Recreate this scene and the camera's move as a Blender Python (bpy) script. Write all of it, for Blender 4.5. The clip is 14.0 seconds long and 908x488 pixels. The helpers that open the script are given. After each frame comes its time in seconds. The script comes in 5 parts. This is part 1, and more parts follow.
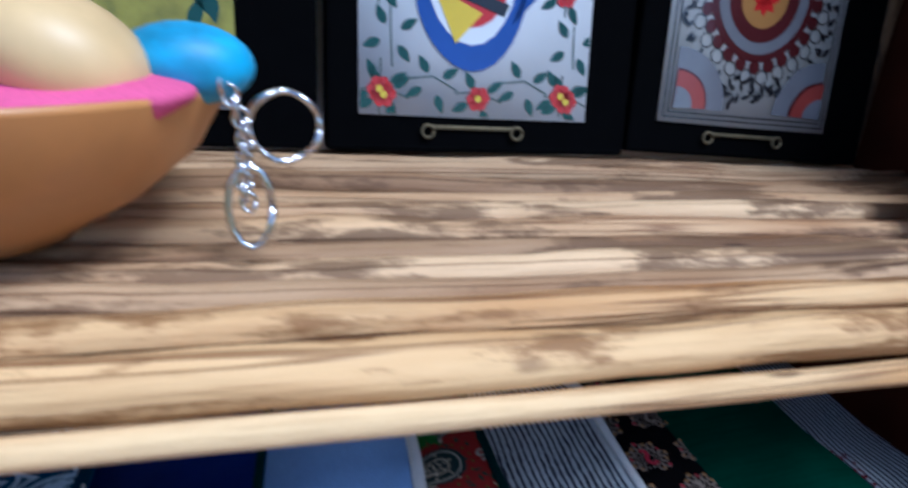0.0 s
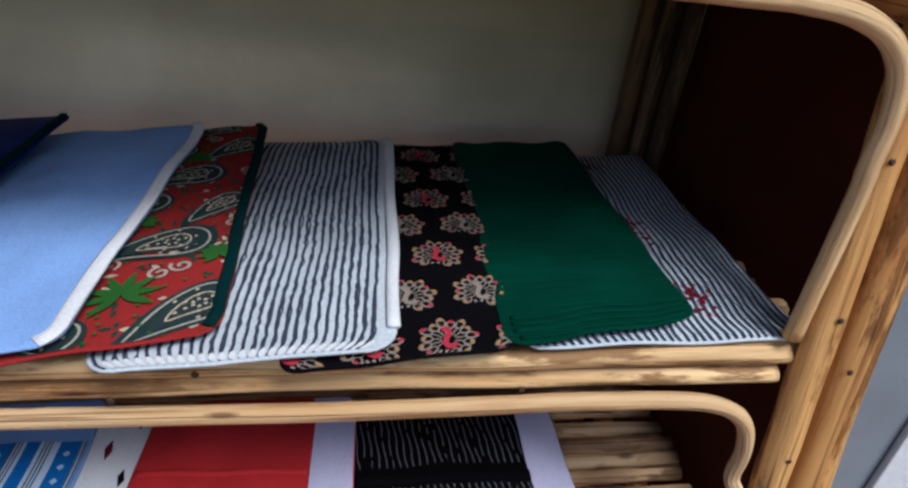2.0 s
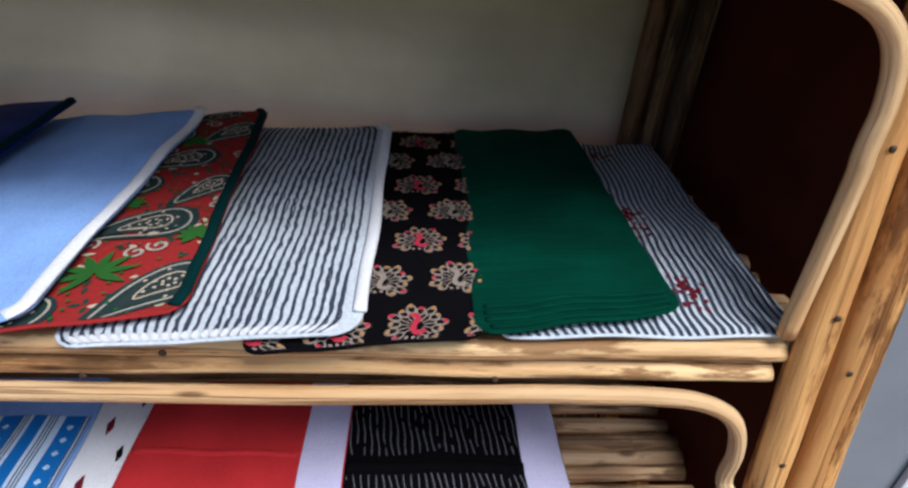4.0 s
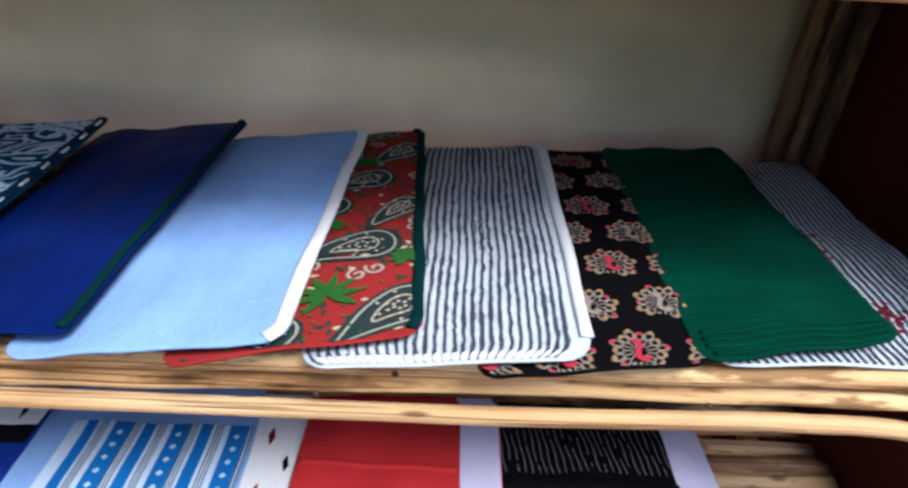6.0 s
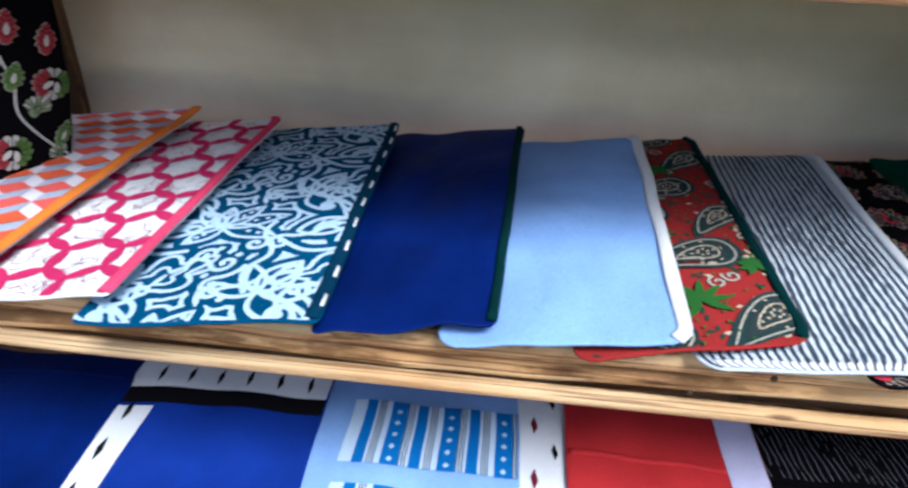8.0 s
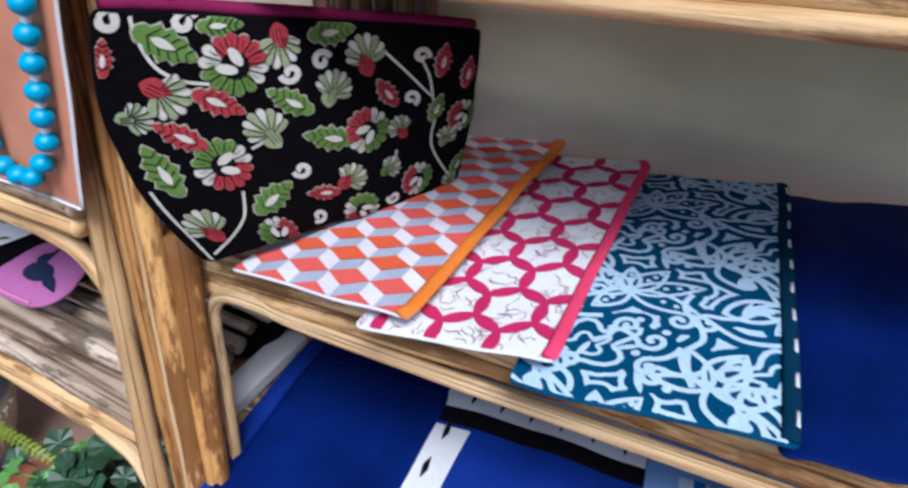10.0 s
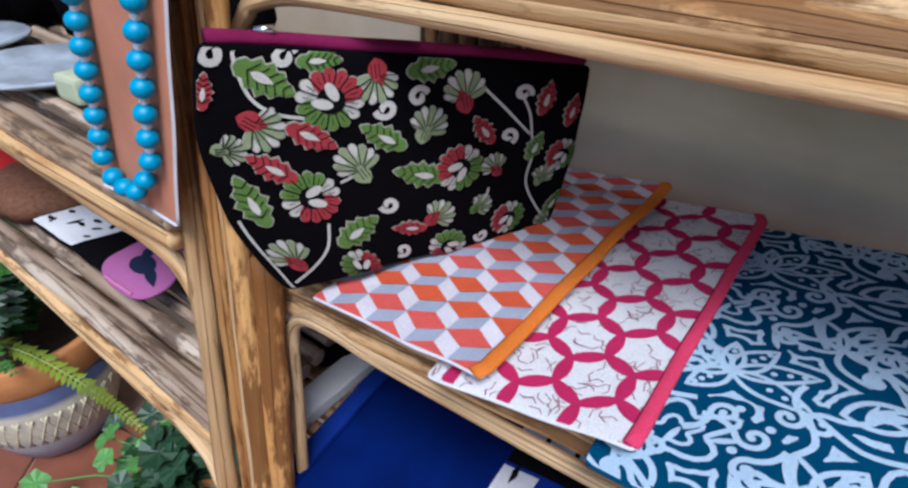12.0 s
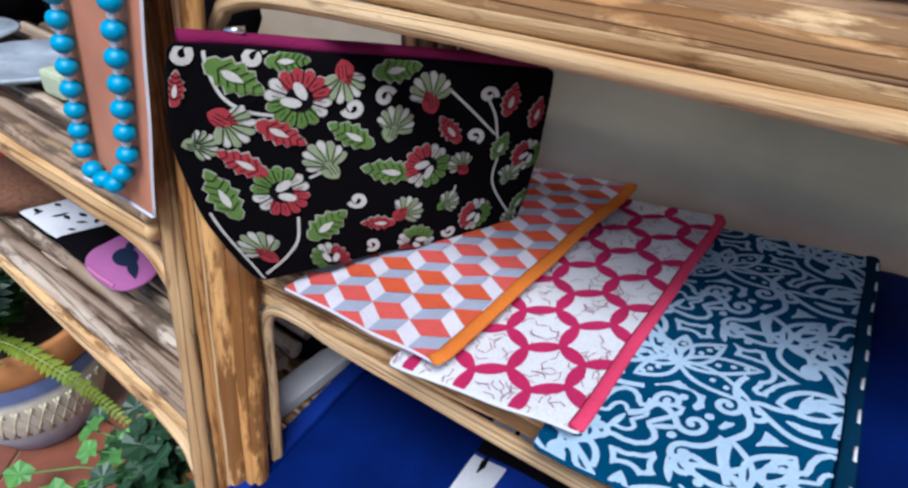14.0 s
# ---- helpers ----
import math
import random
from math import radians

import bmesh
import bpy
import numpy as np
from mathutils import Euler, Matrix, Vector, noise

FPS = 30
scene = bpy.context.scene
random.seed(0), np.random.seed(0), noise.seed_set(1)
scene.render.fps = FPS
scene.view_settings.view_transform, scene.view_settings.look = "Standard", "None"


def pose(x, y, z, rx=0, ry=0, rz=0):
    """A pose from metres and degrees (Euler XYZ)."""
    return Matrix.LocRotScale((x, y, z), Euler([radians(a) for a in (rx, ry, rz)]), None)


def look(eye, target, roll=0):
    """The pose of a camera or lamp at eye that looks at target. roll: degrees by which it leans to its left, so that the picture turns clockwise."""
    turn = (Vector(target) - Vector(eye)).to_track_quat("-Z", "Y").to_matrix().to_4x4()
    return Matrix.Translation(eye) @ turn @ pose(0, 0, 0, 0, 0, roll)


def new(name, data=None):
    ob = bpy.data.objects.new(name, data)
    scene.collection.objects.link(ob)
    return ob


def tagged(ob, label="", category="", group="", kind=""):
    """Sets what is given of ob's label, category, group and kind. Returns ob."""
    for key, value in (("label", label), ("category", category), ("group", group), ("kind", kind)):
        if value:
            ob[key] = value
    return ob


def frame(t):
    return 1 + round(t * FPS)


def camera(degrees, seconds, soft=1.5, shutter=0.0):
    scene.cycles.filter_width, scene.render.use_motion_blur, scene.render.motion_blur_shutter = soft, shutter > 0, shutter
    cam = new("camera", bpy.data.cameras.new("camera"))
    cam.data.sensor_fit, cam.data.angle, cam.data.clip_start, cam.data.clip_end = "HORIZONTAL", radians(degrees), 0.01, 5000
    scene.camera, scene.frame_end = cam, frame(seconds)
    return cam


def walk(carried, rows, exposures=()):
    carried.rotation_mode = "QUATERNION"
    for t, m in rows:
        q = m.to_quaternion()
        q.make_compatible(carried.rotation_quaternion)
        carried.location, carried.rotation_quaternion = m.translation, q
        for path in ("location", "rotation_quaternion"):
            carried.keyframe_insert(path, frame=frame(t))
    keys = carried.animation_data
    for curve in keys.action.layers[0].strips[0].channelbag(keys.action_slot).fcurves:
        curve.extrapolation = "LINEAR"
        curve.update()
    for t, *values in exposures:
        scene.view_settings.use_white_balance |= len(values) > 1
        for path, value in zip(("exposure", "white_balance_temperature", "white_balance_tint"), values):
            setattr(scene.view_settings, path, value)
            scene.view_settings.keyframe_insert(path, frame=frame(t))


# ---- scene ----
cam = camera(73.3, 14.0, 2.5, 0.4)
EXPOSURES = [(0, 0.2, 4950, 9), (0.5, 0.28, 5050, 8), (1, 0.25, 5250, 9), (1.5, 0.22, 5600, 10), (2, -0.05, 5800, 10), (4.5, 0.38, 5950, 11), (5, 0.48, 6000, 11), (7.5, 0.74, 5600, 7), (9, 0.57, 5600, 9), (11.5, -0.02, 5600, 13), (14, 0.13, 5600, 11)]
PATH = [
    (0, (-0.073, -0.149, 1.103), (0.433, 1.655, 0.403), 4.6),
    (0.5, (0.01, -0.197, 1.075), (0.48, 1.586, 0.3), 5.2),
    (1, (0.085, -0.25, 1.039), (0.456, 1.534, 0.215), 6.2),
    (1.5, (0.126, -0.26, 1.019), (0.458, 1.49, 0.11), 6.8),
    (2, (0.129, -0.242, 0.997), (0.489, 1.463, 0.016), 7.5),
    (4.5, (0.173, -0.243, 0.994), (0.34, 1.47, -0.025), 5.7),
    (5, (0.142, -0.244, 1.0), (0.264, 1.473, -0.019), 5.0),
    (5.5, (0.106, -0.238, 1.001), (0.222, 1.488, -0.002), 4.8),
    (6, (0.068, -0.237, 0.997), (0.165, 1.488, -0.01), 4.7),
    (6.5, (0.019, -0.239, 0.998), (0.072, 1.486, -0.012), 4.3),
    (7, (-0.022, -0.249, 1.002), (-0.037, 1.468, -0.023), 3.6),
    (7.5, (-0.065, -0.255, 1.003), (-0.127, 1.459, -0.026), 3.2),
    (8, (-0.108, -0.263, 1.007), (-0.243, 1.441, -0.032), 2.7),
    (8.5, (-0.156, -0.267, 1.009), (-0.375, 1.425, -0.035), 2.5),
    (9, (-0.22, -0.268, 1.012), (-0.579, 1.396, -0.038), 2.2),
    (11.5, (-0.286, -0.221, 1.034), (-1.231, 1.186, -0.028), 1.6),
    (12, (-0.286, -0.221, 1.036), (-1.223, 1.188, -0.031), 1.9),
    (12.5, (-0.285, -0.223, 1.036), (-1.213, 1.19, -0.032), 2.5),
    (13, (-0.277, -0.224, 1.039), (-1.205, 1.189, -0.03), 2.6),
    (13.5, (-0.272, -0.226, 1.042), (-1.194, 1.19, -0.028), 3.0),
    (14, (-0.261, -0.224, 1.042), (-1.183, 1.197, -0.02), 3.0),
]
walk(cam, [(t, look(eye, target, roll)) for t, eye, target, roll in PATH], EXPOSURES)

# ---- world, sun, exposure ----
world = bpy.data.worlds.new("sky")
scene.world = world
world.use_nodes = True
wn = world.node_tree
sky = wn.nodes.new("ShaderNodeTexSky")
sky.sky_type = "NISHITA"
sky.sun_disc = False
sky.sun_elevation, sky.sun_rotation = radians(56), radians(147)
wn.nodes["Background"].inputs[1].default_value = 0.13
wn.links.new(sky.outputs[0], wn.nodes["Background"].inputs[0])
sun = new("sun", bpy.data.lights.new("sun", "SUN"))
sun.data.energy, sun.data.angle, sun.data.color = 3.8, radians(24), (1.0, 0.97, 0.94)
sun.matrix_basis = look((1.7, -2.6, 4.6), (0, 0, 0))

# ---- materials ----


def material(name, rough=0.8, metal=0.0, spec=0.5):
    m = bpy.data.materials.new(name)
    m.use_nodes = True
    b = m.node_tree.nodes["Principled BSDF"]
    b.inputs["Roughness"].default_value = rough
    b.inputs["Metallic"].default_value = metal
    b.inputs["Specular IOR Level"].default_value = spec
    return m, m.node_tree.nodes, m.node_tree.links, b


def noise_node(n, l, vec, scale, detail=4.0, rough=0.55):
    t = n.new("ShaderNodeTexNoise")
    t.inputs["Scale"].default_value, t.inputs["Detail"].default_value = scale, detail
    t.inputs["Roughness"].default_value = rough
    l.new(vec, t.inputs["Vector"])
    return t.outputs["Fac"]


def ramp_node(n, l, fac, stops):
    r = n.new("ShaderNodeValToRGB")
    e = r.color_ramp.elements
    while len(e) < len(stops):
        e.new(0.5)
    for k, (p, c) in enumerate(stops):
        e[k].position, e[k].color = p, (*c, 1)
    l.new(fac, r.inputs[0])
    return r.outputs[0]


def mix_node(n, l, kind, fac, a, b):
    x = n.new("ShaderNodeMix")
    x.data_type, x.blend_type = "RGBA", kind
    if hasattr(fac, "links"):
        l.new(fac, x.inputs[0])
    else:
        x.inputs[0].default_value = fac
    for s, v in ((x.inputs[6], a), (x.inputs[7], b)):
        if hasattr(v, "links"):
            l.new(v, s)
        else:
            s.default_value = (*v, 1)
    return x.outputs[2]


def bump_node(n, l, height, strength, dist, b):
    u = n.new("ShaderNodeBump")
    u.inputs["Strength"].default_value, u.inputs["Distance"].default_value = strength, dist
    l.new(height, u.inputs["Height"])
    l.new(u.outputs[0], b.inputs["Normal"])


def coords(n, l, kind="Object", scale=(1, 1, 1)):
    c, m = n.new("ShaderNodeTexCoord"), n.new("ShaderNodeMapping")
    m.inputs["Scale"].default_value = scale
    l.new(c.outputs[kind], m.inputs[0])
    return m.outputs[0]


def stick_wood(name, dark, mid, pale, rough=0.5, shift=0.0, vary=0.8):
    m, n, l, b = material(name, rough)
    info = n.new("ShaderNodeObjectInfo")
    add = n.new("ShaderNodeVectorMath")
    uv = coords(n, l, "UV", (1, 1, 1))
    comb = n.new("ShaderNodeCombineXYZ")
    mul = n.new("ShaderNodeMath")
    mul.operation = "MULTIPLY"
    mul.inputs[1].default_value = 37.0
    l.new(info.outputs["Random"], mul.inputs[0])
    l.new(mul.outputs[0], comb.inputs[0]), l.new(mul.outputs[0], comb.inputs[2])
    l.new(uv, add.inputs[0]), l.new(comb.outputs[0], add.inputs[1])

    def scaled(s):
        k = n.new("ShaderNodeMapping")
        k.inputs["Scale"].default_value = s
        l.new(add.outputs[0], k.inputs[0])
        return k.outputs[0]
    broad = noise_node(n, l, scaled((3.5, 1.2, 1)), 1.0, 3)
    grain = noise_node(n, l, scaled((6, 8, 1)), 1.0, 6, 0.7)
    bark = noise_node(n, l, scaled((8, 1.9, 1)), 1.0, 7, 0.68)
    c = ramp_node(n, l, broad, ((0.30, mid), (0.47, tuple(0.35 * a + 0.65 * b for a, b in zip(mid, pale))), (0.62, pale)))
    c = mix_node(n, l, "MULTIPLY", 0.45, c, ramp_node(n, l, grain, ((0.36, (0.45, 0.33, 0.22)), (0.52, (1, 1, 1)))))
    tint = ramp_node(n, l, info.outputs["Random"], ((0.0, (0.46, 0.38, 0.32)), (0.35, (0.85, 0.80, 0.74)), (0.7, (1, 0.99, 0.96)), (1.0, (0.95, 0.82, 0.66))))
    c = mix_node(n, l, "MULTIPLY", vary, c, tint)
    cover = ramp_node(n, l, bark, ((0.555 - shift, (0, 0, 0)), (0.615 - shift, (1, 1, 1))))
    keep = n.new("ShaderNodeMath")
    keep.operation = "MULTIPLY"
    keep.inputs[1].default_value = 0.85
    l.new(cover, keep.inputs[0])
    c = mix_node(n, l, "MIX", keep.outputs[0], c, tuple(0.70 * a + 0.30 * b for a, b in zip(dark, mid)))
    knots = n.new("ShaderNodeTexVoronoi")
    knots.inputs["Scale"].default_value = 1.0
    l.new(scaled((9, 1.5, 1)), knots.inputs["Vector"])
    spot = ramp_node(n, l, knots.outputs["Distance"], ((0.04, (0.16, 0.09, 0.05)), (0.10, (1, 1, 1))))
    c = mix_node(n, l, "MULTIPLY", 0.8, c, spot)
    crack = noise_node(n, l, scaled((1.1, 4.0, 1)), 1.0, 3, 0.5)
    line = ramp_node(n, l, crack, ((0.478, (1, 1, 1)), (0.497, (0.22, 0.11, 0.05)), (0.503, (0.22, 0.11, 0.05)), (0.522, (1, 1, 1))))
    c = mix_node(n, l, "MULTIPLY", 0.7, c, line)
    l.new(c, b.inputs["Base Color"])
    b.inputs["Specular IOR Level"].default_value = 0.3
    bump_node(n, l, mix_node(n, l, "MULTIPLY", 1.0, mix_node(n, l, "MULTIPLY", 0.6, grain, line), mix_node(n, l, "MIX", 0.6, (1, 1, 1), bark)), 0.8, 0.004, b)
    return m


def cloth(name, colour, vary=0.18, rough=0.9, weave=900, sheen=0.0, blotch=14, slub=0.0):
    m, n, l, b = material(name, rough, 0, 0.04)
    o = coords(n, l)
    big = noise_node(n, l, o, blotch, 4)
    small = noise_node(n, l, o, weave, 2)
    low = tuple(c * (1 - 1.6 * vary) for c in colour)
    high = tuple(min(1, c * (1 + vary)) for c in colour)
    c = mix_node(n, l, "MIX", big, low, high)
    c = mix_node(n, l, "MULTIPLY", 0.5, c, ramp_node(n, l, small, ((0.3, (0.6, 0.6, 0.6)), (0.65, (1, 1, 1)))))
    if slub:
        thread = noise_node(n, l, coords(n, l, "Object", (16, 520, 30)), 1.0, 3, 0.6)
        c = mix_node(n, l, "MULTIPLY", slub, c, ramp_node(n, l, thread, ((0.36, (0.35, 0.35, 0.35)), (0.62, (1.25, 1.25, 1.25)))))
    l.new(c, b.inputs["Base Color"])
    b.inputs["Sheen Weight"].default_value = sheen
    crease = noise_node(n, l, coords(n, l, "Object", (1, 0.45, 1)), 34, 5, 0.62)
    soft = n.new("ShaderNodeBump")
    soft.inputs["Strength"].default_value, soft.inputs["Distance"].default_value = 0.5, 0.005
    l.new(crease, soft.inputs["Height"])
    fine = n.new("ShaderNodeBump")
    fine.inputs["Strength"].default_value, fine.inputs["Distance"].default_value = 0.35, 0.0006
    l.new(small, fine.inputs["Height"])
    l.new(soft.outputs[0], fine.inputs["Normal"])
    l.new(fine.outputs[0], b.inputs["Normal"])
    return m


def plain(name, colour, rough=0.5, metal=0.0, scale=30, vary=0.12, spec=0.5, bump=0.0):
    m, n, l, b = material(name, rough, metal, spec)
    f = noise_node(n, l, coords(n, l), scale, 5)
    c = mix_node(n, l, "MIX", f, tuple(v * (1 - 2 * vary) for v in colour), tuple(min(1, v * (1 + 2 * vary)) for v in colour))
    l.new(c, b.inputs["Base Color"])
    if bump:
        bump_node(n, l, f, bump, 0.003, b)
    return m


WOOD = stick_wood("peeled_stick_wood", (0.07, 0.024, 0.006), (0.52, 0.26, 0.08), (0.82, 0.58, 0.30), 0.6, 0.02, 0.6)
CANE = stick_wood("bent_cane", (0.14, 0.055, 0.018), (0.58, 0.31, 0.11), (0.82, 0.59, 0.32), 0.55, -0.05, 0.3)
POSTW = stick_wood("post_wood", (0.05, 0.016, 0.004), (0.42, 0.16, 0.035), (0.72, 0.40, 0.14), 0.55, 0.06, 0.5)
DECKW = stick_wood("weathered_stick_wood", (0.05, 0.022, 0.009), (0.38, 0.21, 0.10), (0.76, 0.55, 0.33), 0.6, 0.06, 1.0)
# dark brown wood with the shade behind the shelf put into its colour
DARKW = stick_wood("shaded_dark_wood", (0.016, 0.008, 0.004), (0.08, 0.036, 0.017), (0.20, 0.11, 0.055), 0.6, 0.08)
GREYW = stick_wood("grey_weathered_wood", (0.03, 0.016, 0.009), (0.28, 0.19, 0.12), (0.66, 0.55, 0.43), 0.6, 0.06, 1.0)
RAILW = stick_wood("pale_peeled_rail", (0.08, 0.028, 0.007), (0.54, 0.26, 0.08), (0.84, 0.58, 0.29), 0.55, 0.05, 0.3)
NAIL = plain("rusty_nail", (0.06, 0.035, 0.02), 0.6, 0.4)

PLASTER, n_, l_, b_ = material("mottled_plaster", 0.9, 0, 0.2)
o_ = coords(n_, l_)
a1 = noise_node(n_, l_, o_, 3.5, 5)
a2 = noise_node(n_, l_, coords(n_, l_, "Object", (2, 2, 12)), 2.0, 4)
cc = ramp_node(n_, l_, a1, ((0.3, (0.52, 0.415, 0.275)), (0.55, (0.74, 0.61, 0.43)), (0.75, (0.84, 0.74, 0.58))))
cc = mix_node(n_, l_, "MULTIPLY", 0.3, cc, ramp_node(n_, l_, a2, ((0.35, (0.7, 0.68, 0.62)), (0.65, (1, 1, 1)))))
l_.new(cc, b_.inputs["Base Color"])
bump_node(n_, l_, noise_node(n_, l_, o_, 60, 6), 0.25, 0.004, b_)

MAROON = plain("dark_maroon_board", (0.060, 0.0120, 0.0052), 0.8, 0, 12, 0.3, 0.1, 0.05)
GREYP = plain("grey_painted_steel", (0.20, 0.23, 0.25), 0.4, 0, 9, 0.15, 0.5)
TERRA = plain("terracotta_tile", (0.22, 0.075, 0.042), 0.42, 0, 16, 0.25, 0.5, 0.1)
GROUT = plain("grout", (0.28, 0.17, 0.12), 0.9, 0, 60)
EARTH = plain("earth_and_grass", (0.10, 0.12, 0.05), 0.95, 0, 3, 0.3, 0.2, 0.3)
CEIL = plain("ceiling_plaster", (0.62, 0.60, 0.55), 0.9, 0, 4, 0.08, 0.2)
BLACKBOX = plain("black_lacquered_wood", (0.0015, 0.0016, 0.002), 0.75, 0, 60, 0.2, 0.02)
BRASS = plain("aged_brass", (0.14, 0.11, 0.06), 0.55, 0.6, 120, 0.2)
STEEL = plain("polished_steel", (0.72, 0.73, 0.75), 0.22, 1.0, 90, 0.08)
GLAZE = plain("white_glazed_tile", (0.74, 0.76, 0.80), 0.12, 0, 20, 0.04)
BOWLW = plain("turned_bowl_wood", (0.56, 0.25, 0.075), 0.4, 0, 13, 0.24, 0.5, 0.1)
BEADM = plain("turquoise_bead", (0.0, 0.27, 0.46), 0.45, 0, 90, 0.25)
COPPER = plain("copper_coloured_card", (0.52, 0.21, 0.12), 0.5, 0.0, 18, 0.2)


def ink(name, c, rough=0.85):
    return cloth("print_" + name, c, 0.12, rough, 1100, 0.0, 60)


INK_RED, INK_GREEN, INK_WHITE = ink("red", (0.38, 0.046, 0.055)), ink("leaf_green", (0.13, 0.235, 0.055)), ink("white", (0.62, 0.60, 0.53))
INK_SAGE, INK_BLACK, INK_CREAM = ink("sage", (0.30, 0.36, 0.20)), ink("black", (0.006, 0.0055, 0.007)), ink("cream", (0.52, 0.43, 0.30))
INK_ICE, INK_PINK = ink("ice_blue", (0.46, 0.62, 0.76)), ink("magenta", (0.50, 0.025, 0.11))
INK_ORANGE, INK_GREY, INK_LILAC = ink("orange", (0.66, 0.11, 0.045)), ink("grey", (0.38, 0.41, 0.50)), ink("pale_grey", (0.60, 0.61, 0.66))
INK_CORAL, INK_NAVY, INK_BLUE = ink("coral", (0.68, 0.11, 0.09)), ink("navy", (0.015, 0.022, 0.05)), ink("blue", (0.015, 0.14, 0.42))
INK_MAROON, INK_SLATE = ink("maroon", (0.14, 0.012, 0.022)), ink("slate", (0.05, 0.06, 0.085))
GLZ_RED, GLZ_BLUE = plain("glaze_red", (0.5, 0.02, 0.02), 0.15), plain("glaze_blue", (0.02, 0.07, 0.32), 0.15)
GLZ_YELLOW, GLZ_GREEN = plain("glaze_yellow", (0.7, 0.5, 0.03), 0.15), plain("glaze_green", (0.006, 0.055, 0.042), 0.15)
GLZ_BLACK, GLZ_GREY, GLZ_MAROON = plain("glaze_black", (0.02, 0.02, 0.025), 0.15), plain("glaze_grey", (0.17, 0.17, 0.19), 0.15), plain("glaze_maroon", (0.075, 0.014, 0.016), 0.15)

CL_BLACK, CL_TEAL = cloth("black_cotton", (0.0035, 0.003, 0.004)), cloth("teal_cotton", (0.003, 0.060, 0.135))
# wide blotch variation paints darker folds and sheen into the navy, less into the sky blue
CL_NAVY, CL_SKY = cloth("navy_silk", (0.003, 0.014, 0.115), 0.42, 0.5, 1400, 0.0, 16), cloth("sky_blue_cotton", (0.25, 0.41, 0.74), 0.2, 0.85, 1000, 0.0, 14)
CL_WHITE, CL_RED = cloth("white_cotton", (0.74, 0.74, 0.74), 0.08), cloth("paisley_red_cotton", (0.29, 0.024, 0.022))
CL_GREEN, CL_PALE = cloth("bottle_green_cotton", (0.0012, 0.045, 0.026), 0.4, 0.85, slub=0.35), cloth("pale_grey_cotton", (0.74, 0.70, 0.74))
CL_ROYAL, CL_CRIM = cloth("royal_blue_cotton", (0.010, 0.034, 0.25), 0.35), cloth("crimson_cotton", (0.48, 0.028, 0.030), 0.22)
CL_LAV, CL_PLAID = cloth("lavender_cotton", (0.56, 0.53, 0.70), 0.08), cloth("pink_plaid_cotton", (0.60, 0.11, 0.22), 0.25)
CL_ICE = cloth("ice_blue_cotton", (0.52, 0.64, 0.78), 0.1)
CL_STRIPE = cloth("quilted_white_cotton", (0.56, 0.61, 0.64), 0.1, 0.9, 500)
ZIP_ORANGE, ZIP_PINK = cloth("orange_zip", (0.72, 0.20, 0.03)), cloth("pink_zip", (0.72, 0.06, 0.14))
ZIP_TEAL, ZIP_GREEN, ZIP_PLUM = cloth("dark_teal_zip", (0.003, 0.028, 0.060)), cloth("dark_green_zip", (0.002, 0.022, 0.022)), cloth("plum_zip", (0.20, 0.015, 0.07))
FELT_PINK, FELT_BLUE = cloth("pink_felt", (0.75, 0.13, 0.30)), plain("mottled_blue_cloth", (0.04, 0.30, 0.52), 0.5, 0, 70, 0.4)

# ---- building helpers ----


def mesh_object(name, verts, faces, mat, parent=None, label="", uvs=None, smooth=True):
    me = bpy.data.meshes.new(name)
    me.from_pydata([tuple(v) for v in verts], [], faces)
    if uvs:
        layer = me.uv_layers.new(name="UVMap")
        for k, uv in enumerate(uvs):
            layer.data[k].uv = uv
    me.materials.append(mat)
    if smooth:
        me.shade_smooth()
    me.update()
    ob = new(name, me)
    if parent:
        ob.parent = parent
        if parent.parent is None:
            ob.matrix_parent_inverse = Matrix.Translation(-parent.location)
    if label:
        tagged(ob, label)
    return ob


def part(name, bm, mat, parent, label="", smooth=False):
    """Links a bmesh as one mesh object under its thing."""
    verts = [v.co.copy() for v in bm.verts]
    bm.verts.index_update()
    faces = [[v.index for v in f.verts] for f in bm.faces]
    bm.free()
    return mesh_object(name, verts, faces, mat, parent, label, None, smooth)


def thing(name, base, label, category, group="", kind=""):
    ob = new(name)
    ob.location = base
    ob.empty_display_size = 0.02
    return tagged(ob, label, category, group, kind)


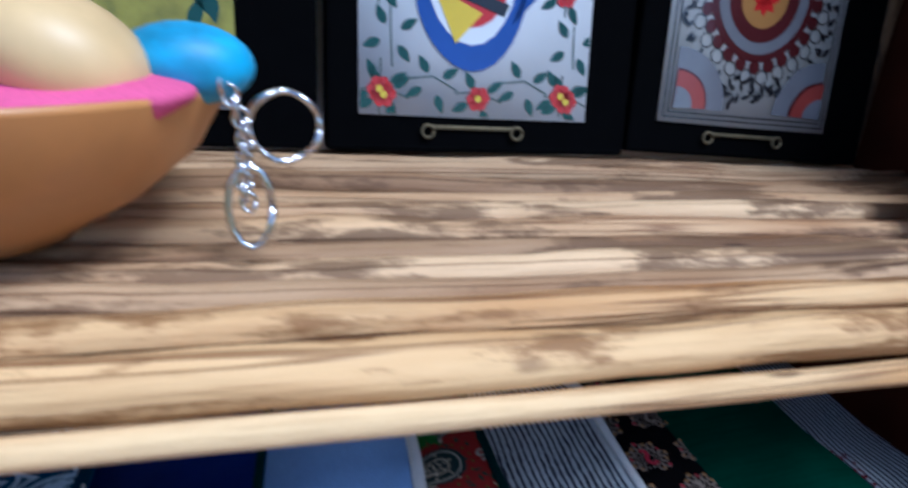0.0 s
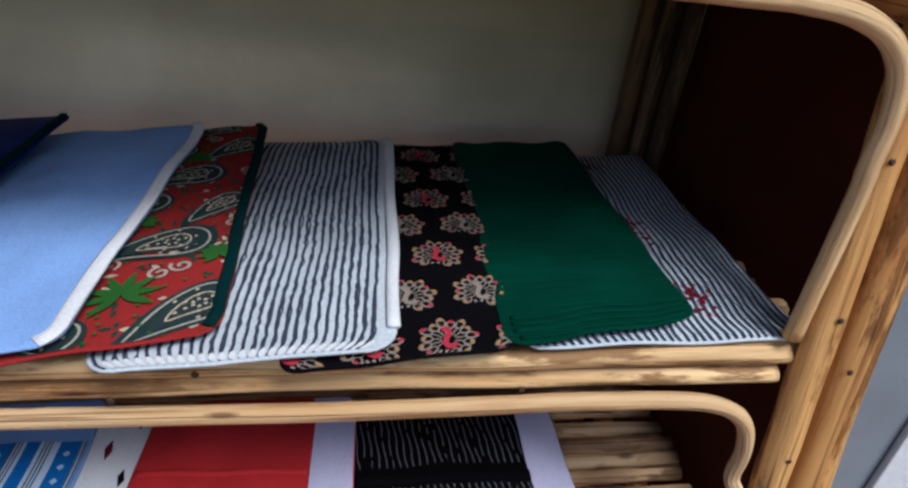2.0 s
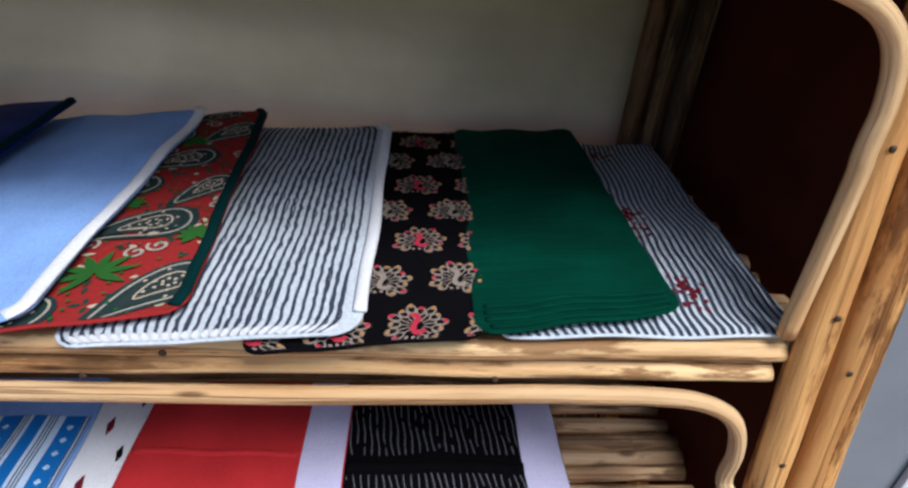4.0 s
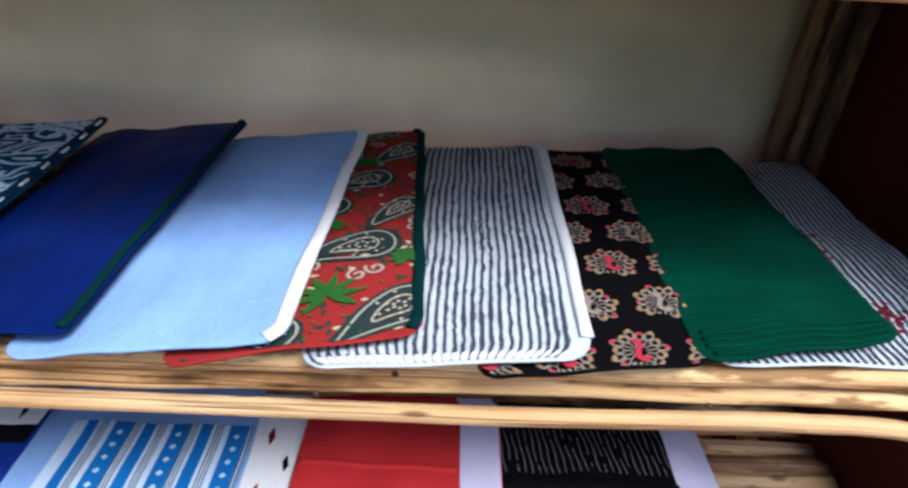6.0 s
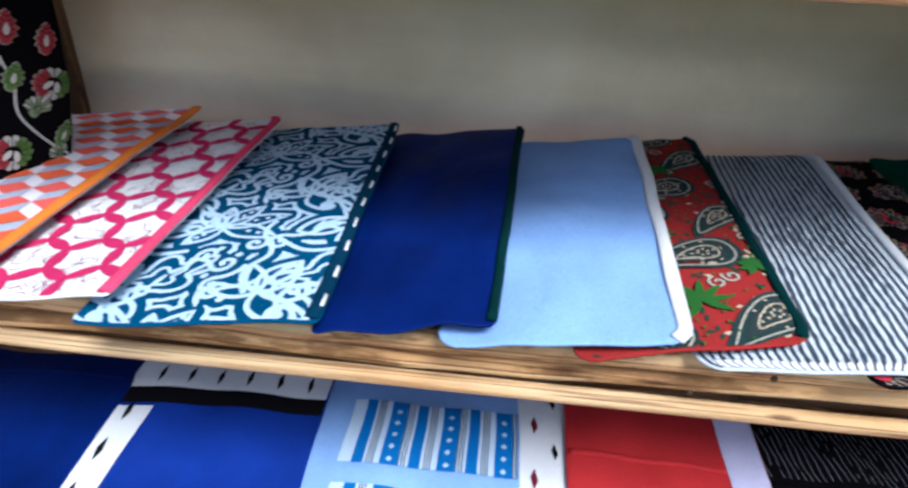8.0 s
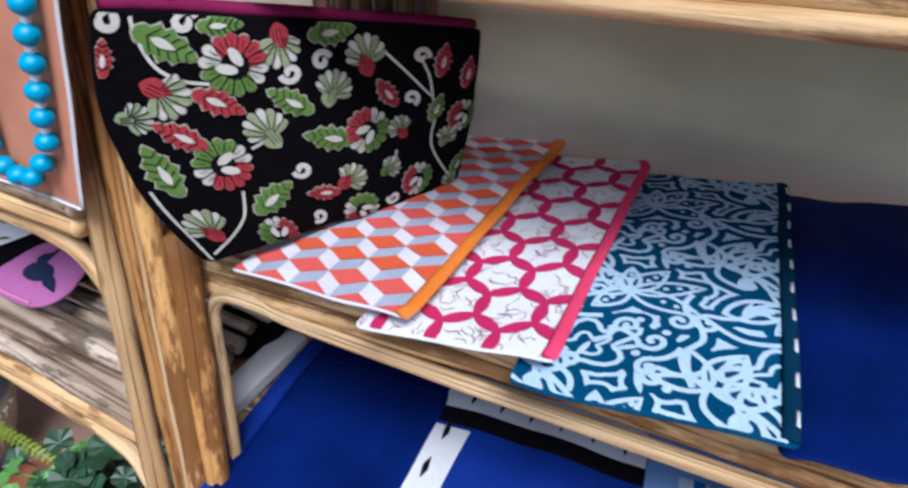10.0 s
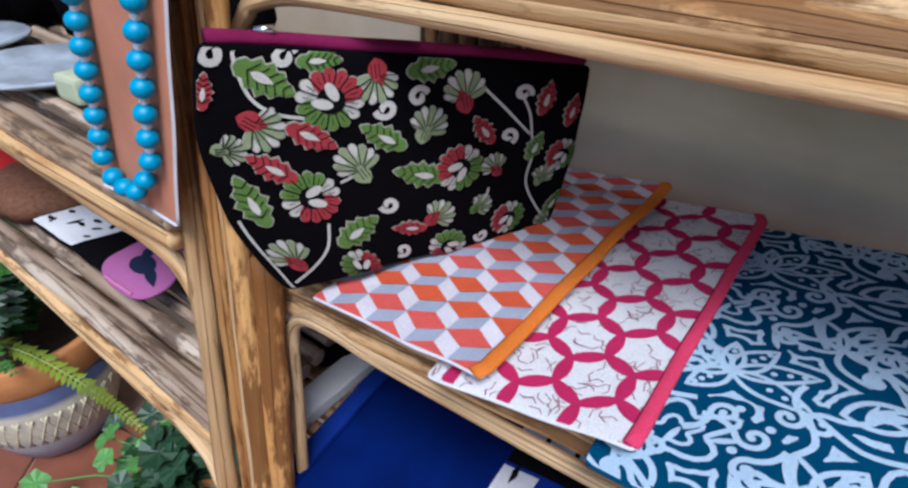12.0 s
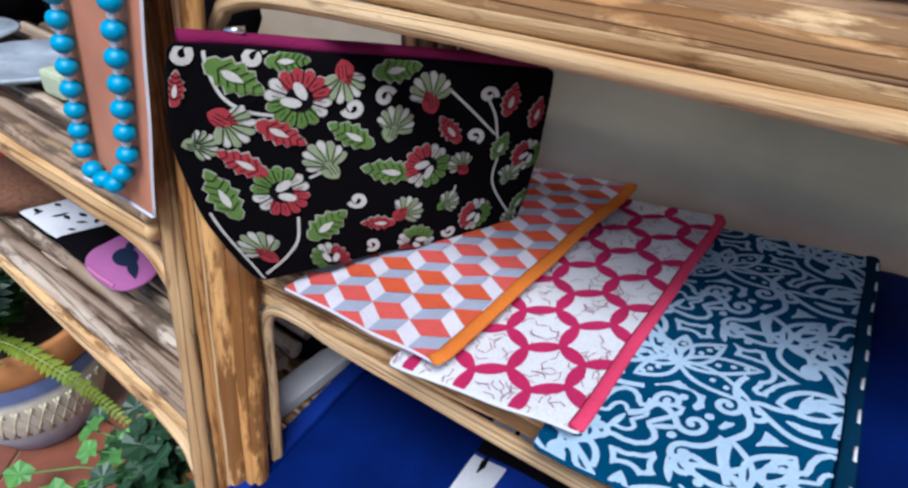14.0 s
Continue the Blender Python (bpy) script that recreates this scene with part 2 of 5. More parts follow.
def tube_data(points, radii, ring=10, seed=0, lump=0.06, flat=1.0, close=True):
    """A lumpy tube along points: vertices, faces and uvs (length in metres, turn)."""
    pts = [Vector(p) for p in points]
    verts, faces, uvs = [], [], []
    tang = (pts[1] - pts[0]).normalized()
    side = tang.cross(Vector((0, 0, 1)))
    if side.length < 0.3:
        side = tang.cross(Vector((0, 1, 0)))
    side.normalize()
    length = 0.0
    lens = []
    for i, p in enumerate(pts):
        if i:
            length += (p - pts[i - 1]).length
        lens.append(length)
        t = (pts[min(i + 1, len(pts) - 1)] - pts[max(i - 1, 0)]).normalized()
        side = (side - t * side.dot(t)).normalized()
        up = side.cross(t)
        for k in range(ring):
            a = 2 * math.pi * k / ring
            r = radii[i] * (1 + lump * 2 * noise.noise((p.x * 16 + seed * 3.1, p.y * 16 + math.cos(a) * 0.8, p.z * 16 + math.sin(a) * 0.8)))
            verts.append(p + side * (math.cos(a) * r) + up * (math.sin(a) * r * flat))
    for i in range(len(pts) - 1):
        for k in range(ring):
            j = (k + 1) % ring
            faces.append((i * ring + k, i * ring + j, (i + 1) * ring + j, (i + 1) * ring + k))
            uvs += [(lens[i], k / ring), (lens[i], (k + 1) / ring), (lens[i + 1], (k + 1) / ring), (lens[i + 1], k / ring)]
    if close:
        faces.append(tuple(range(ring))[::-1])
        faces.append(tuple(range((len(pts) - 1) * ring, len(pts) * ring)))
        uvs += [(0, 0.5)] * ring + [(length, 0.5)] * ring
    return verts, faces, uvs


def stick(name, parent, p0, p1, r0, r1, mat, seed, bend=0.003, seg=18, ring=10, lump=0.06, flat=1.0, label=""):
    p0, p1 = Vector(p0), Vector(p1)
    pts, rad = [], []
    for i in range(seg + 1):
        s = i / seg
        w = Vector((noise.noise((s * 3 + seed, 0.3, seed)), noise.noise((s * 3 + seed, 4.3, seed)), noise.noise((s * 3 + seed, 8.3, seed)))) * bend
        pts.append(p0.lerp(p1, s) + w)
        rad.append((r0 + (r1 - r0) * s) * (1 + 0.10 * noise.noise((s * 6, seed * 1.7, 2.0))))
    v, f, u = tube_data(pts, rad, ring, seed, lump, flat)
    return mesh_object(name, v, f, mat, parent, label, u)


def bent_cane(name, parent, pts, r, mat, seed, ring=10):
    """A cane bent along a smooth line through pts."""
    p = [Vector(q) for q in pts]
    line = []
    for i in range(len(p) - 1):
        a, b, c, d = p[max(i - 1, 0)], p[i], p[i + 1], p[min(i + 2, len(p) - 1)]
        for k in range(8):
            t = k / 8
            line.append(0.5 * ((2 * b) + (c - a) * t + (2 * a - 5 * b + 4 * c - d) * t * t + (3 * b - a - 3 * c + d) * t ** 3))
    line.append(p[-1])
    rad = [r * (1 + 0.06 * noise.noise((i * 0.21, seed, 0))) for i in range(len(line))]
    v, f, u = tube_data(line, rad, ring, seed, 0.03)
    return mesh_object(name, v, f, mat, parent, "", u)


def box_bm(x0, y0, z0, x1, y1, z1, bevel=0.0, seg=2):
    bm = bmesh.new()
    bmesh.ops.create_cube(bm, size=1)
    for v in bm.verts:
        v.co = Vector(((x0 + x1) / 2 + v.co.x * (x1 - x0), (y0 + y1) / 2 + v.co.y * (y1 - y0), (z0 + z1) / 2 + v.co.z * (z1 - z0)))
    if bevel:
        bmesh.ops.bevel(bm, geom=bm.edges[:], offset=bevel, segments=seg, affect="EDGES", profile=0.6)
    return bm


def lathe(name, parent, centre, profile, mat, ring=40, label="", wob=0.0):
    """A turned shape from a profile of (radius, height)."""
    verts, faces, uvs = [], [], []
    c = Vector(centre)
    for i, (r, z) in enumerate(profile):
        for k in range(ring):
            a = 2 * math.pi * k / ring
            q = r * (1 + wob * noise.noise((math.cos(a) * 2, math.sin(a) * 2, z * 9)))
            verts.append(c + Vector((q * math.cos(a), q * math.sin(a), z)))
    for i in range(len(profile) - 1):
        for k in range(ring):
            j = (k + 1) % ring
            faces.append((i * ring + k, i * ring + j, (i + 1) * ring + j, (i + 1) * ring + k))
            uvs += [(k / ring * 0.5, i * 0.12), ((k + 1) / ring * 0.5, i * 0.12), ((k + 1) / ring * 0.5, i * 0.12 + 0.12), (k / ring * 0.5, i * 0.12 + 0.12)]
    return mesh_object(name, verts, faces, mat, parent, label, uvs)


# ---- flat shapes for prints, in metres on the cloth ----


def disc(x, y, r, n=14, ry=None):
    return [(x + r * math.cos(2 * math.pi * k / n), y + (ry or r) * math.sin(2 * math.pi * k / n)) for k in range(n)]


def turned(poly, x, y, a, s=1.0):
    c, d = math.cos(a) * s, math.sin(a) * s
    return [(x + c * p - d * q, y + d * p + c * q) for p, q in poly]


def petal(x, y, a, length, width, n=7):
    pts = [(length * t, width / 2 * math.sin(math.pi * t ** 0.8)) for t in [k / n for k in range(n + 1)]]
    return turned(pts + [(p, -q) for p, q in pts[-2:0:-1]], x, y, a)


def jag_leaf(x, y, a, length, width, teeth=5):
    top = []
    for k in range(teeth * 2 + 1):
        t = k / (teeth * 2)
        w = width / 2 * math.sin(math.pi * min(0.97, 0.08 + t * 0.9)) * (1.0 if k % 2 else 0.68)
        top.append((length * t, w))
    return turned(top + [(p, -q) for p, q in top[::-1]], x, y, a)


def paisley(x, y, a, s, n=26):
    pts = []
    for k in range(n):
        t = 2 * math.pi * k / n
        r = 0.5 * (1 - 0.55 * math.cos(t / 2) ** 6)
        px, py = math.cos(t) * 0.5 + 0.42 * math.exp(-t * t * 1.2) + 0.42 * math.exp(-(t - 2 * math.pi) ** 2 * 1.2), math.sin(t) * 0.36 * (1 - 0.3 * math.cos(t))
        py += 0.28 * max(0, px - 0.2) ** 2
        pts.append((px * s, py * s))
    return turned(pts, x, y, a)


def stroke(pts, w, taper=False):
    """A band of width w along pts, as a list of quads."""
    out = []
    n = len(pts)
    edge = []
    for i, (x, y) in enumerate(pts):
        x0, y0 = pts[max(i - 1, 0)]
        x1, y1 = pts[min(i + 1, n - 1)]
        d = math.hypot(x1 - x0, y1 - y0) or 1
        h = w / 2 * ((1 - 0.8 * i / n) if taper else 1)
        edge.append(((x - (y1 - y0) / d * h, y + (x1 - x0) / d * h), (x + (y1 - y0) / d * h, y - (x1 - x0) / d * h)))
    for a, b in zip(edge, edge[1:]):
        out.append([a[0], a[1], b[1], b[0]])
    return out


def ring_band(poly, w):
    return stroke(poly + [poly[0], poly[1]], w)


def spiral(x, y, a, r, turns=1.4, n=22, flip=1):
    return [(x + r * (1 - 0.82 * k / n) * math.cos(a + flip * turns * 2 * math.pi * k / n), y + r * (1 - 0.82 * k / n) * math.sin(a + flip * turns * 2 * math.pi * k / n)) for k in range(n + 1)]


def smooth(pts, n=6):
    out = []
    for i in range(len(pts) - 1):
        a, b, c, d = pts[max(i - 1, 0)], pts[i], pts[i + 1], pts[min(i + 2, len(pts) - 1)]
        for k in range(n):
            t = k / n
            out.append(tuple(0.5 * (2 * b[q] + (c[q] - a[q]) * t + (2 * a[q] - 5 * b[q] + 4 * c[q] - d[q]) * t * t + (3 * b[q] - a[q] - 3 * c[q] + d[q]) * t ** 3) for q in (0, 1)))
    return out + [pts[-1]]


def arc(x, y, r, a0, a1, n=10):
    return [(x + r * math.cos(a0 + (a1 - a0) * k / n), y + r * math.sin(a0 + (a1 - a0) * k / n)) for k in range(n + 1)]


def clipped(poly, w, d):
    for axis, lim, sign in ((0, 0.001, 1), (0, w - 0.001, -1), (1, 0.001, 1), (1, d - 0.001, -1)):
        out = []
        for i, p in enumerate(poly):
            q = poly[i - 1]
            pin, qin = (p[axis] - lim) * sign >= 0, (q[axis] - lim) * sign >= 0
            if pin != qin:
                t = (lim - q[axis]) / (p[axis] - q[axis])
                out.append((q[0] + t * (p[0] - q[0]), q[1] + t * (p[1] - q[1])))
            if pin:
                out.append(p)
        poly = out
        if len(poly) < 3:
            return []
    return poly


class Sheet:
    """A soft flat cloth thing between four corners (front left, front right, back right, back left), with prints laid on it."""

    def __init__(self, parent, corners, mat, thick=0.005, bulge=0.0025, wrinkle=0.0011, seed=0, corner=0.012, grid=28, name="body", wave=18.0, label="", ragged=0.0018, bow=(0.0, 0.0)):
        self.ragged, self.bow = ragged, bow
        self.c = [Vector(q) for q in corners]
        self.w = ((self.c[1] - self.c[0]).length + (self.c[2] - self.c[3]).length) / 2
        self.d = ((self.c[3] - self.c[0]).length + (self.c[2] - self.c[1]).length) / 2
        self.bulge, self.wrinkle, self.seed, self.corner, self.wave = bulge, wrinkle, seed, corner, wave
        self.n = (self.c[1] - self.c[0]).cross(self.c[3] - self.c[0]).normalized()
        self.parent, self.level = parent, 0
        verts, faces = [], []
        g = grid
        for side in (0, 1):
            for i in range(g + 1):
                for j in range(g + 1):
                    u, v = 0.5 - 0.5 * math.cos(math.pi * i / g), 0.5 - 0.5 * math.cos(math.pi * j / g)
                    p = self.at(u * self.w, v * self.d)
                    if side:
                        rim = min(1, 6 * min(u, 1 - u, v, 1 - v) + 0.25)
                        p = p - self.n * (thick * rim + (self.bulge * 1.3 * self.hump(u, v)))
                    verts.append(p)
        k = (g + 1) ** 2
        for i in range(g):
            for j in range(g):
                a, b, c, d = i * (g + 1) + j, (i + 1) * (g + 1) + j, (i + 1) * (g + 1) + j + 1, i * (g + 1) + j + 1
                faces.append((a, b, c, d))
                faces.append((k + d, k + c, k + b, k + a))
        edge = [i * (g + 1) for i in range(g)] + [g * (g + 1) + j for j in range(g)] + [i * (g + 1) + g for i in range(g, 0, -1)] + [j for j in range(g, 0, -1)]
        for a, b in zip(edge, edge[1:] + edge[:1]):
            faces.append((b, a, k + a, k + b))
        self.body = mesh_object(name, verts, faces, mat, parent, label)

    def hump(self, u, v):
        return (max(0, math.sin(math.pi * u)) * max(0, math.sin(math.pi * v))) ** 0.45

    def at(self, x, y, lift=0.0):
        u, v = min(1, max(0, x / self.w)), min(1, max(0, y / self.d))
        if self.corner:
            dv = min(v, 1 - v) * self.d
            if dv < self.corner:
                ins = (self.corner - math.sqrt(max(0, self.corner ** 2 - (self.corner - dv) ** 2))) / self.w
                u = ins + u * (1 - 2 * ins)
        a = self.c[0].lerp(self.c[1], u)
        b = self.c[3].lerp(self.c[2], u)
        p = a.lerp(b, v)
        p = p + (self.c[1] - self.c[0]).normalized() * (self.ragged * noise.noise((v * 5.0, self.seed * 3.3, 1.5))) + (self.c[3] - self.c[0]).normalized() * (self.ragged * noise.noise((u * 4.0, self.seed * 3.3, 7.5)))
        p = p + (self.c[1] - self.c[0]).normalized() * (max(0, math.sin(math.pi * v)) ** 0.8 * (self.bow[1] * u - self.bow[0] * (1 - u)))
        k = self.wrinkle * noise.noise((u * self.w * self.wave + self.seed * 7.7, v * self.d * self.wave * 0.6, self.seed)) * 2
        return p + self.n * (self.bulge * self.hump(u, v) + k + lift)

    def print(self, name, polys, mat, label="", lift=None):
        self.level += 1
        h = 0.0004 + 0.00022 * self.level if lift is None else lift
        verts, faces = [], []
        for poly in polys:
            q = clipped(poly, self.w, self.d)
            if len(q) < 3:
                continue
            area = sum(q[i - 1][0] * q[i][1] - q[i][0] * q[i - 1][1] for i in range(len(q)))
            if area < 0:
                q = q[::-1]
            faces.append(tuple(range(len(verts), len(verts) + len(q))))
            verts += [self.at(x, y, h) for x, y in q]
        if faces:
            ob = mesh_object(name, verts, faces, mat, self.body, label, None, False)
            if len(faces) > 1:
                tagged(ob, kind="stuff")

    def strip(self, name, x0, y0, x1, y1, wide, high, mat, label="", n=28):
        """A zip or hem: a low rounded band along a line on the cloth."""
        pts = [self.at(x0 + (x1 - x0) * k / n, y0 + (y1 - y0) * k / n, high * 0.3) for k in range(n + 1)]
        v, f, u = tube_data(pts, [wide / 2] * (n + 1), 8, self.seed, 0.09, high / wide * 0.75)
        return mesh_object(name, v, f, mat, self.parent, label, u)

# ---- setting ----


def setting(name, bm, mat, label, category):
    ob = part(name, bm, mat, None)
    return tagged(ob, label, category, "", "structure")


setting("ground", box_bm(-400, -400, -0.35, 400, 400, -0.12), EARTH, "open ground of earth and short grass", "ground")
floor = setting("floor", box_bm(-4.0, -2.6, -0.12, 4.0, 0.5, -0.006), GROUT, "veranda floor bedded in pale grout", "floor")
setting("wall_back", box_bm(-4.0, 0.364, -0.006, 4.0, 0.5, 2.7), PLASTER, "mottled beige-grey plaster wall behind the shelves", "wall")
setting("ceiling", box_bm(-4.0, -0.58, 2.7, 4.0, 0.5, 2.85), CEIL, "plain plastered veranda ceiling", "ceiling")
setting("wall_east", box_bm(2.6, -1.5, -0.006, 2.75, 0.345, 2.7), PLASTER, "plain plaster end wall of the veranda", "wall")

# ---- the stick shelf ----
DECK, UPPER, LOWER = 0.776, 1.005, 0.556
shelf = thing("stick_shelf", (-0.07, 0.16, 0.0), "rustic open shelf of peeled wooden sticks and bent canes", "shelf")
rng = random.Random(5)


def lean(z):
    return (z - 0.96) * 0.085


def deck(parent, x0, x1, top, mat, y0=0.018, y1=0.325, pitch=0.0192, seed=0, slope=0.0, dy=0.0):
    y, k = y0, 0
    while y < y1:
        r = rng.uniform(0.0085, 0.0118)
        z = top - r + rng.uniform(-0.002, 0.001)
        tilt = rng.uniform(-0.003, 0.003)
        flip = rng.random() < 0.5
        ra, rb = (r, r * 0.78) if flip else (r * 0.78, r)
        stick("deck_stick", parent, (x0 - rng.uniform(0, 0.012), y + tilt + dy, z), (x1 + rng.uniform(0, 0.012), y - tilt, z + slope), ra, rb, mat, seed + k * 1.37, 0.006, 36, 9, 0.15)
        y += pitch * rng.uniform(0.88, 1.12)
        k += 1


def nail(parent, x, y, z, r=0.0022):
    bm = bmesh.new()
    bmesh.ops.create_uvsphere(bm, u_segments=8, v_segments=5, radius=r)
    for v in bm.verts:
        v.co = Vector((x + v.co.x, y + v.co.y * 0.5, z + v.co.z))
    part("nail", bm, NAIL, parent, "", True)


deck(shelf, -0.60, 0.43, DECK, DECKW, y0=0.036, seed=3)
deck(shelf, -0.60, 0.43, UPPER, DECKW, y0=0.077, pitch=0.0205, seed=40)
deck(shelf, -0.735, 0.45, LOWER, DECKW, seed=80)
deck(shelf, -0.60, 0.45, 0.30, GREYW, seed=120)
# front rails
for k, (z, r) in enumerate(((0.7685, 0.0087), (0.7512, 0.0080))):
    stick("rail", shelf, (-0.648, 0.016, z - 0.001), (0.41, 0.026, z + 0.002), r, r * 0.85, RAILW, 11.3 + k, 0.005, 60, 12, 0.12)
for k, (z, r) in enumerate(((0.9868, 0.0108), (0.9945, 0.0092))):
    stick("rail", shelf, (-0.64, 0.031 + 0.024 * k, z - 0.001), (0.44, 0.030 + 0.025 * k, z + 0.002), r, r * 0.95, RAILW, 21.3 + k, 0.004, 60, 12, 0.12)
for k, (z, r) in enumerate(((0.540, 0.010), (0.522, 0.009))):
    stick("rail", shelf, (-0.59, -0.012, z), (0.44, -0.008, z), r, r * 0.9, RAILW, 31.3 + k, 0.005, 40, 12, 0.07)
# bent canes round each bay
right_turns = ((0.973, 0.975, 0.022, 0.022, 0.785, 0.401), (0.739, 0.743, 0.013, -0.014, 0.56, 0.402))
left_turns = ([(-0.616, 0.020, 0.785), (-0.615, 0.021, 0.90), (-0.610, 0.022, 0.940), (-0.601, 0.022, 0.955), (-0.590, 0.022, 0.963), (-0.55, 0.022, 0.971), (-0.45, 0.022, 0.973)],
              [(-0.590, -0.006, 0.46), (-0.588, 0.000, 0.56), (-0.587, 0.006, 0.65), (-0.586, 0.008, 0.71), (-0.581, 0.009, 0.735), (-0.568, 0.010, 0.747), (-0.540, 0.011, 0.748), (-0.50, 0.013, 0.741)])
for (top, tr_, yt, yb, bottom, XR), start in zip(right_turns, left_turns):
    bent_cane("bent_cane", shelf, start + [(-0.38, yt, top), (-0.25, yt, top), (-0.05, yt, top), (0.1, yt, top), (0.2, yt, (top + tr_) / 2), (0.26, yt, tr_), (0.30, yt, tr_), (XR - 0.075, yt, tr_), (XR - 0.045, yt, tr_ - 0.003), (XR - 0.022, yt, tr_ - 0.012), (XR - 0.008, yt, tr_ - 0.027), (XR - 0.001, yt, tr_ - 0.050), (XR, yt, tr_ - 0.075), (XR + 0.002, (yt + yb) / 2, (top + bottom) / 2), (XR + 0.004, yb, bottom)],
              0.0056, CANE, 3 + top)
# front posts, leaning a little
for k, (x, dy, r) in enumerate(((0.424, 0.0, 0.0112), (0.447, -0.001, 0.0112), (0.464, 0.004, 0.0065))):
    stick("post", shelf, (x + 0.002, dy - 0.100, 0.0), (x, dy + 0.149, 1.6), r, r * 0.95, POSTW, 50.1 + k, 0.005, 70, 12, 0.11)
for k, (x, dy, r) in enumerate(((-0.646, -0.004, 0.0097), (-0.6255, -0.001, 0.0062), (-0.6145, 0.000, 0.0046), (-0.602, 0.001, 0.0085))):
    stick("post", shelf, (x + 0.004, lean(0.0) + dy, 0.0), (x + 0.003, lean(1.6) + dy, 1.6), r, r * 0.9, (WOOD, POSTW, CANE, POSTW)[k], 57.1 + k * 1.3, 0.004, 70, 12, 0.12)
stick("post", shelf, (-0.572, lean(0.0) + 0.004, 0.0), (-0.590, -0.003, 0.80), 0.0145, 0.0105, POSTW, 63.7, 0.004, 40, 12, 0.12)
# back posts, their brown wood darkened to hold the shade at the back
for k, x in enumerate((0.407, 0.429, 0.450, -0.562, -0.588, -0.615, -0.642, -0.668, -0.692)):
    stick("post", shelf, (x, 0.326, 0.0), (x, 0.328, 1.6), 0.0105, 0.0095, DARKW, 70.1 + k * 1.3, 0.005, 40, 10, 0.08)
# side bearers under the decks
for k, z in enumerate((DECK, UPPER, LOWER, 0.30)):
    for x in (-0.575, 0.415):
        stick("bearer", shelf, (x, 0.045, z - 0.030), (x, 0.318, z - 0.030), 0.009, 0.009, POSTW, 90 + k + x, 0.003, 14, 9)
for x, y, z in ((0.056, 0.0115, 0.769), (0.013, 0.0120, 0.7515), (0.235, 0.0150, 0.752), (0.007, 0.0245, 0.983), (0.236, 0.0235, 0.987), (0.421, 0.0285, 0.900), (0.424, 0.0135, 0.804), (0.444, 0.008, 0.768), (0.423, -0.002, 0.70), (-0.30, 0.0085, 0.769)):
    nail(shelf, x, y, z)

board = part("side_board", box_bm(0.470, 0.055, 0.0, 0.486, 0.343, 1.7, 0.002), MAROON, None)
tagged(board, "dark maroon wooden board standing beside the shelf", "board")

cab = thing("steel_cabinet", (0.9, 0.25, 0.0), "grey painted steel cabinet standing against the wall", "cabinet")
part("body", box_bm(0.53, 0.12, 0.0, 1.35, 0.342, 1.25, 0.006), GREYP, cab)
part("white_panel", box_bm(0.662, 0.099, 0.05, 0.905, 0.1065, 0.632, 0.002), CL_WHITE, cab, "white panel set on the door")
for x in (0.54, 0.95):
    d = part("door", box_bm(x, 0.107, 0.05, x + 0.39, 0.1195, 1.22, 0.003), GREYP, cab)
    part("handle", box_bm(x + 0.34, 0.09, 0.62, x + 0.355, 0.1065, 0.74, 0.003), STEEL, d, "polished handle")

# ---- zip pouches, laid like shingles on the middle deck ----
POUCHES = "zip pouches on the middle shelf"


def pouch(label, corners, mat, seed, **kw):
    base = Vector((sum(c[0] for c in corners) / 4, sum(c[1] for c in corners) / 4, DECK))
    t = thing("zip_pouch", base, label, "pouch", POUCHES)
    return t, Sheet(t, corners, mat, seed=seed, **kw)


# striped pouch with maroon motifs, at the end of the row
t, s = pouch("flat white zip pouch with thin black stripes and maroon motifs", [(0.235, 0.016, 0.781), (0.423, 0.026, 0.783), (0.428, 0.312, 0.788), (0.27, 0.31, 0.785)], CL_STRIPE, 1, wrinkle=0.002, corner=0.006, bow=(0.0, -0.004))
lines = []
for k in range(34):
    x = 0.003 + k * s.w / 34
    lines += stroke([(x + 0.0012 * noise.noise((k, j * 0.5, 1)) + 0.003 * noise.noise((0, j * 0.16, 6)), s.d * j / 40) for j in range(41)], 0.0022 + 0.0005 * noise.noise((k, 1, 5)))
s.print("stripe", lines, INK_SLATE)
motif = []
for x, y in ((0.118, 0.042), (0.106, 0.138), (0.104, 0.262)):
    for k in range(34):
        motif.append(petal(x + rng.gauss(0, 0.006), y + rng.gauss(0, 0.012), rng.uniform(0, 6.28), 0.006, 0.0026, 4))
s.print("motif", motif, INK_MAROON)

# green pouch
t, s = pouch("plain bottle-green cotton zip pouch with a ribbed front edge", [(0.219, 0.011, 0.787), (0.344, 0.030, 0.794), (0.334, 0.292, 0.807), (0.228, 0.305, 0.793)], CL_GREEN, 2, wrinkle=0.0018, bulge=0.003, wave=24, grid=40)
for k in range(4):
    s.strip("rib", 0.006, 0.004 + k * 0.0055, s.w - 0.006, 0.004 + k * 0.005, 0.0035, 0.0022, CL_GREEN)

